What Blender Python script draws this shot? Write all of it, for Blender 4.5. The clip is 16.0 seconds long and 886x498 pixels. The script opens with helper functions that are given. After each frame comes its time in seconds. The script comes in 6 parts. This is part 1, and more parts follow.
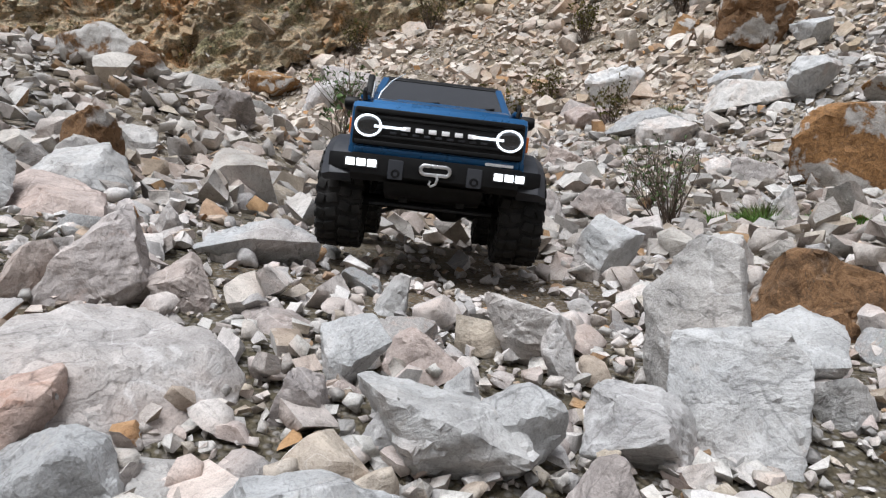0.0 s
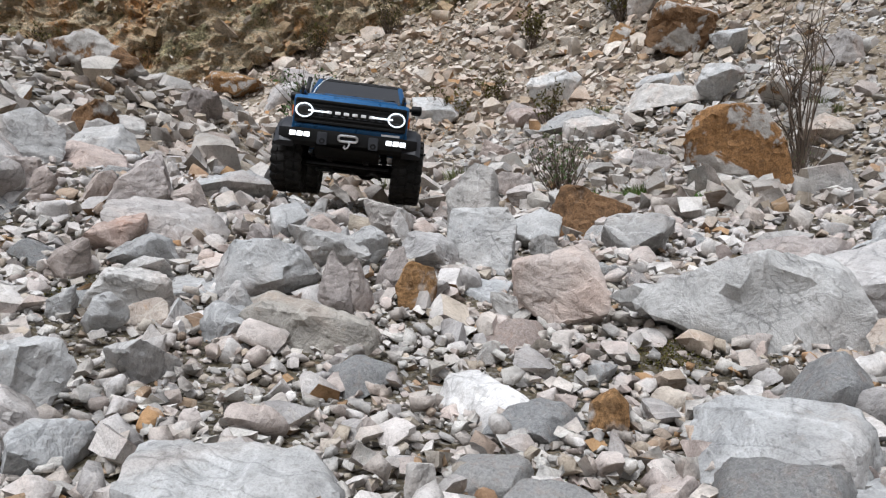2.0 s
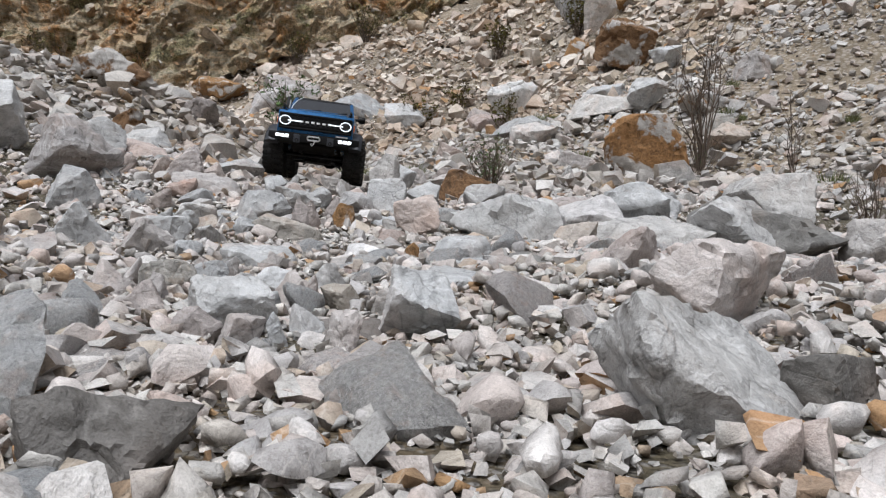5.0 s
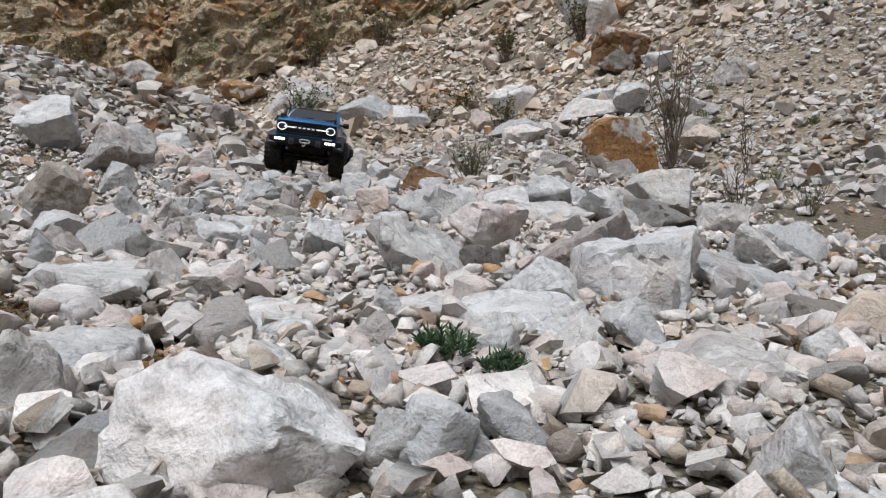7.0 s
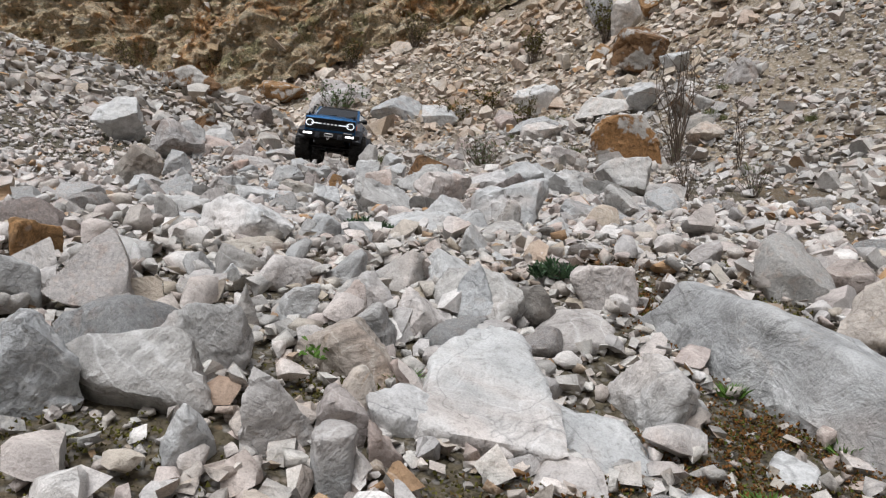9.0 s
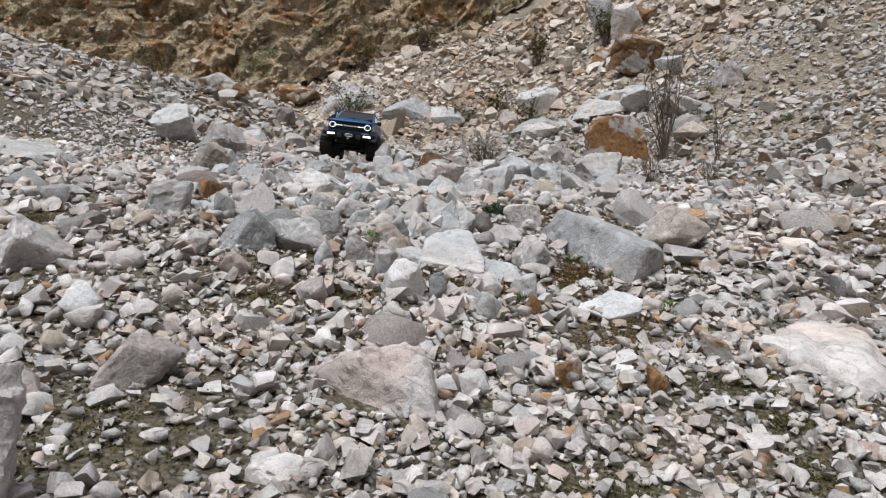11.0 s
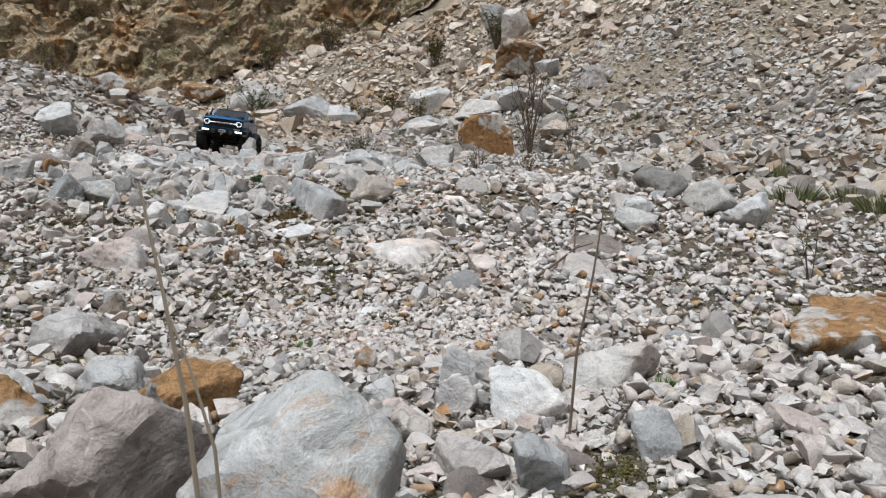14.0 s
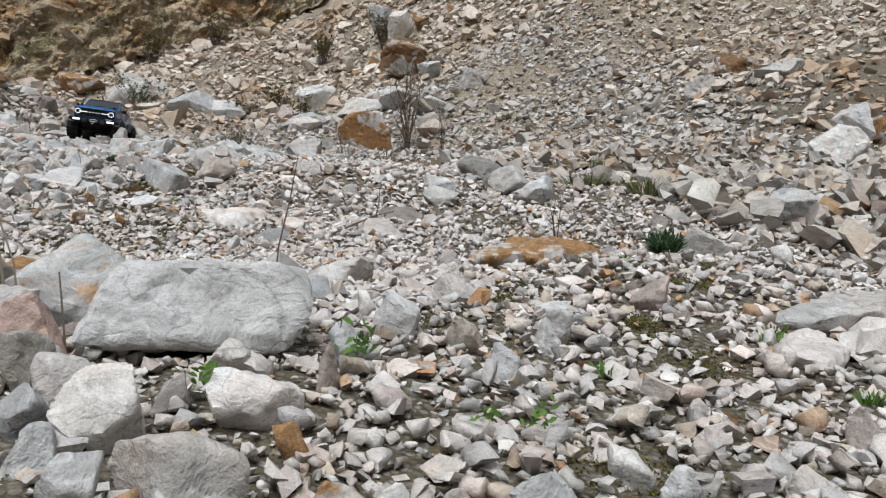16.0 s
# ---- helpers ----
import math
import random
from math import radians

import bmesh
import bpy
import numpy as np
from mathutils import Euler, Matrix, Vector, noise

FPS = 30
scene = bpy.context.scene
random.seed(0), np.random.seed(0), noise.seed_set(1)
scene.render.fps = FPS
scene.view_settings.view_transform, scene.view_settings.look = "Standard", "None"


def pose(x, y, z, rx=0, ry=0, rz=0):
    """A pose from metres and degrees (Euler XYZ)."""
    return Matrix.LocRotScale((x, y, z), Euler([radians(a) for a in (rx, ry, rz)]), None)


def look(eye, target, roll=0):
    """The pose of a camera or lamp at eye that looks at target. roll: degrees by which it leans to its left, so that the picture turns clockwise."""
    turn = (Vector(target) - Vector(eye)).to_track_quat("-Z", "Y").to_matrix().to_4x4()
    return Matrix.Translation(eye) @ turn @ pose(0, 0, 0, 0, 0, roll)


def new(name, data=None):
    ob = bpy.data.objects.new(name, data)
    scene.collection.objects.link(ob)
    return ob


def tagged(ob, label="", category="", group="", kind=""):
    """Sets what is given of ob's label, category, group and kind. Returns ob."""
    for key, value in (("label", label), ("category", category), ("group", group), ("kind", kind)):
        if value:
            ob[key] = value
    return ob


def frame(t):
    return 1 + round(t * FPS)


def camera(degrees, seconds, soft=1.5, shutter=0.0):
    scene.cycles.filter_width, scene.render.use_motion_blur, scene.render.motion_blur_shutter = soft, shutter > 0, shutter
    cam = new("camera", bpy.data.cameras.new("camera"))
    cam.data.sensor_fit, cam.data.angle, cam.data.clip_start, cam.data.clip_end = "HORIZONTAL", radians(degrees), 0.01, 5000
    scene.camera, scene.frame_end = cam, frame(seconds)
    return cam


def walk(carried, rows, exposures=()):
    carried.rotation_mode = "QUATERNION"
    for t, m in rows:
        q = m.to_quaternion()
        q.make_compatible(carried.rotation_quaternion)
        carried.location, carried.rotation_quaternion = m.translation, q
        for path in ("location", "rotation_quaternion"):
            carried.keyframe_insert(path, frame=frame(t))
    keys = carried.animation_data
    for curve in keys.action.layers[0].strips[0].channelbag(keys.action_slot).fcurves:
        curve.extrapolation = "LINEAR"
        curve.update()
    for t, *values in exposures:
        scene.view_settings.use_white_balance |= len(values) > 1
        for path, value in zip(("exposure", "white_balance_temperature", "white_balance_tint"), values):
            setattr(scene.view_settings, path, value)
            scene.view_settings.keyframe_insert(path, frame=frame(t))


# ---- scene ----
cam = camera(61.6, 16.0, 1.25)
PATH = [
    (0, (0.008, -0.002, 0.76), (0.0, 1.998, 0.759), -0.3),
    (0.5, (0.02, -0.11, 0.744), (0.035, 1.89, 0.745), -0.3),
    (1, (0.035, -0.223, 0.72), (0.074, 1.777, 0.723), -0.4),
    (1.5, (0.065, -0.323, 0.693), (0.128, 1.677, 0.697), -0.4),
    (2, (0.096, -0.432, 0.659), (0.184, 1.566, 0.665), -0.5),
    (2.5, (0.117, -0.535, 0.629), (0.225, 1.462, 0.638), -0.5),
    (3, (0.118, -0.636, 0.621), (0.243, 1.361, 0.633), -0.5),
    (3.5, (0.131, -0.761, 0.613), (0.268, 1.234, 0.626), -0.4),
    (4, (0.158, -0.875, 0.6), (0.3, 1.119, 0.613), -0.3),
    (4.2, (0.162, -0.916, 0.59), (0.306, 1.078, 0.606), -0.3),
    (6.3, (0.272, -1.371, 0.527), (0.376, 0.626, 0.537), -0.0),
    (6.5, (0.286, -1.415, 0.525), (0.384, 0.582, 0.536), 0.0),
    (7, (0.336, -1.536, 0.497), (0.413, 0.462, 0.508), 0.1),
    (7.5, (0.386, -1.635, 0.46), (0.437, 0.364, 0.471), 0.2),
    (8, (0.424, -1.744, 0.437), (0.447, 0.256, 0.447), 0.3),
    (8.5, (0.453, -1.842, 0.421), (0.448, 0.158, 0.431), 0.5),
    (9, (0.458, -1.935, 0.415), (0.429, 0.065, 0.425), 0.5),
    (9.5, (0.461, -2.06, 0.403), (0.413, -0.061, 0.412), 0.5),
    (9.7, (0.464, -2.108, 0.39), (0.411, -0.108, 0.398), 0.5),
    (11.8, (0.535, -2.533, 0.333), (0.482, -0.534, 0.345), 0.3),
    (12, (0.554, -2.568, 0.332), (0.506, -0.568, 0.343), 0.2),
    (12.5, (0.626, -2.647, 0.336), (0.603, -0.647, 0.347), -0.0),
    (13, (0.673, -2.717, 0.302), (0.691, -0.717, 0.312), -0.2),
    (13.5, (0.72, -2.781, 0.28), (0.796, -0.783, 0.288), -0.4),
    (14, (0.788, -2.862, 0.256), (0.935, -0.868, 0.261), -0.5),
    (14.5, (0.836, -2.932, 0.233), (1.062, -0.944, 0.238), -0.6),
    (15, (0.867, -2.99, 0.221), (1.17, -1.013, 0.223), -0.6),
    (15.5, (0.886, -3.068, 0.213), (1.254, -1.102, 0.216), -0.6),
    (16, (0.904, -3.14, 0.19), (1.322, -1.184, 0.193), -0.6),
]
walk(cam, [(t, look(eye, target, roll)) for t, eye, target, roll in PATH], [(0, 0.38, 6300, 12), (1.5, 0.29, 6280, 12), (3, 0.18, 6280, 12), (7, 0.16, 6320, 12), (9, 0.13, 6480, 12), (12, 0.14, 6320, 11), (16, 0.17, 6360, 9)])
SKY, SUN = 0.082, 2.65
TRUCK = (-0.024, 1.03, 0.744, 4.2, 6.6, 2.2)

# ---- sky and sun: an overcast day ----
world = bpy.data.worlds.new("overcast_sky")
scene.world = world
world.use_nodes = True
wn, wl = world.node_tree.nodes, world.node_tree.links
sky = wn.new("ShaderNodeTexSky")
sky.sky_type, sky.sun_disc = "NISHITA", False
sky.sun_elevation, sky.sun_rotation = radians(64), radians(-154)
sky.air_density, sky.dust_density, sky.ozone_density = 1.0, 4.0, 1.0
cloud = wn.new("ShaderNodeHueSaturation")
cloud.inputs["Saturation"].default_value = 0.22
wl.new(sky.outputs["Color"], cloud.inputs["Color"])
wl.new(cloud.outputs["Color"], wn["Background"].inputs["Color"])
wn["Background"].inputs["Strength"].default_value = SKY
sun = new("sun", bpy.data.lights.new("sun", "SUN"))
sun.data.energy, sun.data.angle, sun.data.color = SUN, radians(36), (0.955, 0.985, 1.0)
sun.matrix_basis = look((-2.0, -5.0, 12), (0.4, 0, 0.5))


# ---- materials ----
def node(nt, kind, **values):
    n = nt.nodes.new(kind)
    for k, v in values.items():
        n.inputs[k.replace("_", " ")].default_value = v
    return n


def fresh(name, rough=0.8, metal=0.0, colour=(0.5, 0.5, 0.5), spec=0.5):
    m = bpy.data.materials.new(name)
    m.use_nodes = True
    b = m.node_tree.nodes["Principled BSDF"]
    b.inputs["Base Color"].default_value = (*colour, 1)
    b.inputs["Roughness"].default_value = rough
    b.inputs["Metallic"].default_value = metal
    b.inputs["Specular IOR Level"].default_value = spec
    return m, m.node_tree, b


def ramp(nt, source, stops):
    r = nt.nodes.new("ShaderNodeValToRGB")
    el = r.color_ramp.elements
    while len(el) < len(stops):
        el.new(0.5)
    for e, (p, c) in zip(el, stops):
        e.position, e.color = p, (*c, 1) if len(c) == 3 else c
    nt.links.new(source, r.inputs["Fac"])
    return r.outputs["Color"]


def mix(nt, fac, a, b, how="MIX"):
    m = nt.nodes.new("ShaderNodeMix")
    m.data_type, m.blend_type = "RGBA", how
    for socket, v in ((m.inputs[0], fac), (m.inputs[6], a), (m.inputs[7], b)):
        if isinstance(v, bpy.types.NodeSocket):
            nt.links.new(v, socket)
        else:
            socket.default_value = v if isinstance(v, float) else (*v, 1)
    return m.outputs[2]


def noise_of(nt, where, scale, detail=5.0, rough=0.6, distort=0.0):
    n = node(nt, "ShaderNodeTexNoise", Scale=scale, Detail=detail, Roughness=rough, Distortion=distort)
    nt.links.new(where, n.inputs["Vector"])
    return n.outputs["Fac"]


def bump(nt, b, heights):
    """heights: (socket, strength, metres), laid one over the other."""
    last = None
    for h, strength, far in heights:
        n = node(nt, "ShaderNodeBump", Strength=strength, Distance=far)
        nt.links.new(h, n.inputs["Height"])
        if last:
            nt.links.new(last, n.inputs["Normal"])
        last = n.outputs["Normal"]
    nt.links.new(last, b.inputs["Normal"])


G = lambda v: (v, v, v)


def stone_material(name, colour, stain, stained, island=False, size=1.0, soil=0.0, dull=None, rusty=None, clean=0.61, tint=1.0):
    """Broken limestone: cloudy tone, pale calcite veins, iron stains, dirt in the pores. size: scale of the pattern."""
    m, nt, b = fresh(name, 0.82, spec=0.28)
    tc = nt.nodes.new("ShaderNodeTexCoord")
    where = tc.outputs["Object"]
    if island:
        rnd = nt.nodes.new("ShaderNodeNewGeometry").outputs["Random Per Island"]
    else:
        rnd = nt.nodes.new("ShaderNodeObjectInfo").outputs["Random"]
        shift = nt.nodes.new("ShaderNodeVectorMath")
        shift.operation = "MULTIPLY_ADD"
        push = nt.nodes.new("ShaderNodeCombineXYZ")
        for k in range(3):
            nt.links.new(rnd, push.inputs[k])
        shift.inputs[1].default_value = (17, 31, 23)
        nt.links.new(push.outputs[0], shift.inputs[0])
        nt.links.new(where, shift.inputs[2])
        where = shift.outputs[0]
    cloudy = noise_of(nt, where, 16 / size, 6, 0.62, 0.6)
    fine = noise_of(nt, where, 120 / size, 5, 0.65)
    patch = noise_of(nt, where, 9 / size, 8, 0.72, 1.2)
    seam = noise_of(nt, where, 7 / size, 3, 0.5, 0.8)
    if island:
        base = ramp(nt, rnd, [(0.0, (0.52, 0.51, 0.50)), (0.14, (0.36, 0.355, 0.35)), (0.26, (0.62, 0.61, 0.595)), (0.4, (0.48, 0.43, 0.40)), (0.5, (0.55, 0.545, 0.53)),
                              (0.62, (0.70, 0.69, 0.67)), (0.74, (0.44, 0.385, 0.36)), (0.82, (0.56, 0.54, 0.52)), (0.9, (0.50, 0.45, 0.38)), (0.95, (0.40, 0.34, 0.28)), (0.985, (0.42, 0.26, 0.13)), (1.0, (0.26, 0.24, 0.225))])
    else:
        low, high = tuple(0.74 * c for c in colour), tuple(min(0.75, 1.14 * c) for c in colour)
        base = mix(nt, rnd, low, high)
        spread = nt.nodes.new("ShaderNodeMath")
        spread.operation = "MULTIPLY_ADD"
        spread.inputs[1].default_value, spread.inputs[2].default_value = 7.31, 0.17
        nt.links.new(rnd, spread.inputs[0])
        fold = nt.nodes.new("ShaderNodeMath")
        fold.operation = "FRACT"
        nt.links.new(spread.outputs[0], fold.inputs[0])
        base = mix(nt, tint, base, ramp(nt, fold.outputs[0], [(0.0, (0.985, 1.0, 1.015)), (0.35, (1.0, 1.0, 1.0)), (0.6, (1.04, 1.0, 0.96)), (0.85, (1.05, 0.97, 0.94)), (1.0, (0.99, 1.0, 1.01))]), "MULTIPLY")
    dark = mix(nt, ramp(nt, cloudy, [(0.3, G(0)), (0.72, G(1))]), (0.66, 0.655, 0.65), (1.2, 1.195, 1.19))
    c = mix(nt, 1.0, base, dark, "MULTIPLY")
    warm = noise_of(nt, where, 5 / size, 3, 0.5, 0.8)
    c = mix(nt, 0.8 * tint, c, ramp(nt, warm, [(0.36, (0.96, 0.98, 1.0)), (0.54, (1.0, 1.0, 1.0)), (0.68, (1.04, 0.94, 0.89))]), "MULTIPLY")
    c = mix(nt, ramp(nt, patch, [(1 - stained, G(0)), (min(1.0, 1.12 - stained), G(0.75))]), c, stain)
    c = mix(nt, ramp(nt, seam, [(0.488, G(0)), (0.5, G(0.3)), (0.512, G(0))]), c, tuple(min(0.8, 1.5 * v + 0.06) for v in colour))
    if rusty:
        iron = noise_of(nt, where, 17 / size, 10, 0.85, 1.2)
        c = mix(nt, 0.85, c, ramp(nt, iron, [(0.34, tuple(0.22 * v for v in rusty)), (0.45, tuple(0.7 * v for v in rusty)), (0.5, rusty), (0.55, tuple(min(0.6, 1.7 * v) for v in rusty)), (0.6, tuple(0.6 * v for v in rusty)), (0.7, (0.46, 0.40, 0.33))]))
        c = mix(nt, ramp(nt, noise_of(nt, where, 2.6 / size, 5, 0.6, 0.4), [(clean, G(0)), (clean + 0.04, G(0.85))]), c, ramp(nt, cloudy, [(0.3, (0.34, 0.33, 0.31)), (0.6, (0.56, 0.55, 0.53))]))
    if soil:
        clay = noise_of(nt, tc.outputs["Object"], 0.75, 6, 0.65, 0.8)
        c = mix(nt, ramp(nt, clay, [(0.5, G(0)), (0.64, G(soil))]), c, (0.30, 0.20, 0.11))
        c = mix(nt, ramp(nt, noise_of(nt, tc.outputs["Object"], 1.3, 5, 0.6, 0.5), [(0.56, G(0)), (0.7, G(0.5 * soil))]), c, (0.17, 0.16, 0.08))
    if dull:
        c = mix(nt, 1.0, c, dull, "MULTIPLY")
    crack = noise_of(nt, where, (7 if island else 4.5) / size, 4, 0.55, 1.0)
    cut = ramp(nt, crack, [(0.494, G(1)), (0.5, G(0.28)), (0.506, G(1))])
    c = mix(nt, 0.3 if island else 0.4, c, cut, "MULTIPLY")
    if not island:
        # a network of joints, open in places only
        bent = nt.nodes.new("ShaderNodeVectorMath")
        bent.operation = "MULTIPLY_ADD"
        wob = node(nt, "ShaderNodeTexNoise", Scale=22 / size, Detail=4.0)
        nt.links.new(where, wob.inputs["Vector"])
        bent.inputs[1].default_value = (0.05 * size,) * 3
        nt.links.new(wob.outputs["Color"], bent.inputs[0])
        nt.links.new(where, bent.inputs[2])
        joint = node(nt, "ShaderNodeTexVoronoi", Scale=11 / size)
        joint.feature = "DISTANCE_TO_EDGE"
        nt.links.new(bent.outputs[0], joint.inputs["Vector"])
        opened = ramp(nt, noise_of(nt, where, 10 / size, 3, 0.5), [(0.47, G(0)), (0.58, G(1))])
        lines = mix(nt, opened, G(1.0), ramp(nt, joint.outputs["Distance"], [(0.0, G(0.3)), (0.014, G(0.55)), (0.035, G(1))]))
        c = mix(nt, 0.5, c, lines, "MULTIPLY")
        # brown dirt washed into the hollows of the surface
        c = mix(nt, ramp(nt, noise_of(nt, where, 24 / size, 7, 0.7, 1.0), [(0.58, G(0)), (0.72, G(0.5))]), c, tuple(0.55 * a + 0.45 * b for a, b in zip(colour, stain)))
    pores = ramp(nt, fine, [(0.33, (0.45, 0.42, 0.38)), (0.47, G(1))])
    c = mix(nt, 0.42, c, pores, "MULTIPLY")
    grain = noise_of(nt, where, 460 / size, 3, 0.6)
    c = mix(nt, 0.4, c, ramp(nt, grain, [(0.34, G(0.62)), (0.5, G(1.0)), (0.66, G(1.22))]), "MULTIPLY")
    nt.links.new(c, b.inputs["Base Color"])
    nt.links.new(ramp(nt, fine, [(0.3, G(0.95)), (0.7, G(0.68))]), b.inputs["Roughness"])
    chips = node(nt, "ShaderNodeTexVoronoi", Scale=34 / size)
    chips.feature = "F1"
    nt.links.new(where, chips.inputs["Vector"])
    bump(nt, b, [(cloudy, 0.55, 0.02 * size), (cut, 0.12 if island else 0.2, 0.004 * size), (chips.outputs["Distance"], 0.18, 0.006 * size), (fine, 0.6, 0.004 * size), (grain, 0.4, 0.0012 * size)])
    return m


TONE = {
    "grey": stone_material("grey_limestone", (0.50, 0.50, 0.495), (0.36, 0.24, 0.14), 0.26, size=0.55),
    "pale": stone_material("pale_limestone", (0.58, 0.578, 0.57), (0.42, 0.35, 0.27), 0.22, size=0.55),
    "pink": stone_material("pinkish_limestone", (0.46, 0.41, 0.385), (0.38, 0.22, 0.15), 0.32, size=0.55),
    "ochre": stone_material("ochre_stone", (0.25, 0.145, 0.07), (0.38, 0.35, 0.31), 0.42, rusty=(0.26, 0.148, 0.066), clean=0.52, size=0.3),
    "rust": stone_material("rusty_stone", (0.19, 0.11, 0.058), (0.42, 0.40, 0.37), 0.38, rusty=(0.165, 0.093, 0.046), clean=0.53, size=0.5),
    "mottled": stone_material("mottled_stone", (0.25, 0.145, 0.07), (0.40, 0.37, 0.33), 0.40, rusty=(0.25, 0.13, 0.052), clean=0.5, size=0.4),
    "stained": stone_material("stained_limestone", (0.57, 0.565, 0.55), (0.46, 0.25, 0.10), 0.46, size=0.5),
    "tan": stone_material("tan_stone", (0.44, 0.415, 0.375), (0.42, 0.24, 0.10), 0.40, size=0.55),
    "red": stone_material("reddish_limestone", (0.45, 0.36, 0.32), (0.36, 0.17, 0.10), 0.44, size=0.5),
    "white": stone_material("white_limestone", (0.66, 0.665, 0.66), (0.5, 0.47, 0.42), 0.2, size=0.5, tint=0.25),
    "dark": stone_material("dark_limestone", (0.23, 0.22, 0.205), (0.30, 0.22, 0.15), 0.34, size=0.55),
}
SCREE = stone_material("scree_stone", (0.42, 0.40, 0.37), (0.36, 0.24, 0.15), 0.2, island=True, size=0.4, dull=(1.1, 1.065, 1.05))
FAR_SCREE = stone_material("far_scree_stone", (0.42, 0.39, 0.35), (0.36, 0.22, 0.11), 0.33, island=True, size=1.0, soil=0.55, dull=(1.06, 0.975, 0.88))
FLOOR_SCREE = stone_material("floor_scree_stone", (0.44, 0.42, 0.40), (0.36, 0.25, 0.16), 0.22, island=True, size=0.8, soil=0.15, dull=(0.92, 0.90, 0.875))
DIRTY = stone_material("dirty_gravel", (0.36, 0.33, 0.29), (0.24, 0.15, 0.08), 0.36, island=True, size=0.35, dull=(1.0, 0.975, 0.94))


def ground_material():
    m, nt, b = fresh("gravelly_soil", 0.95, spec=0.2)
    tc = nt.nodes.new("ShaderNodeTexCoord").outputs["Object"]
    grit = node(nt, "ShaderNodeTexVoronoi", Scale=190.0, Randomness=1.0)
    nt.links.new(tc, grit.inputs["Vector"])
    wide, fine = noise_of(nt, tc, 1.1, 5, 0.6, 0.5), noise_of(nt, tc, 160, 5, 0.7)
    sep = nt.nodes.new("ShaderNodeSeparateColor")
    nt.links.new(grit.outputs["Color"], sep.inputs["Color"])
    stones = ramp(nt, sep.outputs[0], [(0, (0.13, 0.115, 0.09)), (0.3, (0.27, 0.25, 0.22)), (0.6, (0.17, 0.15, 0.12)), (0.85, (0.36, 0.34, 0.32)), (1, (0.20, 0.14, 0.08))])
    soil = ramp(nt, wide, [(0.35, (0.10, 0.088, 0.055)), (0.55, (0.145, 0.12, 0.082)), (0.7, (0.19, 0.135, 0.08))])
    c = mix(nt, ramp(nt, grit.outputs["Distance"], [(0.34, G(0.9)), (0.55, G(0.0))]), soil, stones)
    c = mix(nt, 0.7, c, ramp(nt, fine, [(0.3, G(0.55)), (0.65, G(1))]), "MULTIPLY")
    cobble = node(nt, "ShaderNodeTexVoronoi", Scale=27.0, Randomness=1.0)
    nt.links.new(tc, cobble.inputs["Vector"])
    hue = nt.nodes.new("ShaderNodeSeparateColor")
    nt.links.new(cobble.outputs["Color"], hue.inputs["Color"])
    far = nt.nodes.new("ShaderNodeSeparateXYZ")
    nt.links.new(tc, far.inputs[0])
    bank = nt.nodes.new("ShaderNodeMapRange")
    bank.inputs["From Min"].default_value, bank.inputs["From Max"].default_value = 0.9, 3.0
    nt.links.new(far.outputs["Y"], bank.inputs["Value"])
    c = mix(nt, mix(nt, bank.outputs[0], G(0.0), ramp(nt, cobble.outputs["Distance"], [(0.40, G(0.95)), (0.47, G(0))])), c, ramp(nt, hue.outputs[1], [(0, (0.26, 0.24, 0.22)), (0.5, (0.44, 0.42, 0.40)), (0.8, (0.55, 0.53, 0.51)), (1, (0.36, 0.29, 0.23))]))
    c = mix(nt, bank.outputs[0], c, mix(nt, 0.6, c, ramp(nt, wide, [(0.35, (0.17, 0.135, 0.095)), (0.6, (0.38, 0.31, 0.225))])))
    nt.links.new(c, b.inputs["Base Color"])
    bump(nt, b, [(cobble.outputs["Distance"], 0.7, -0.02), (grit.outputs["Distance"], 0.8, -0.006), (fine, 0.8, 0.004)])
    return m


GROUND = ground_material()


# ---- the ground: one sheet ----
def soft(v, w):
    return w * np.logaddexp(0.0, np.asarray(v, float) / w)


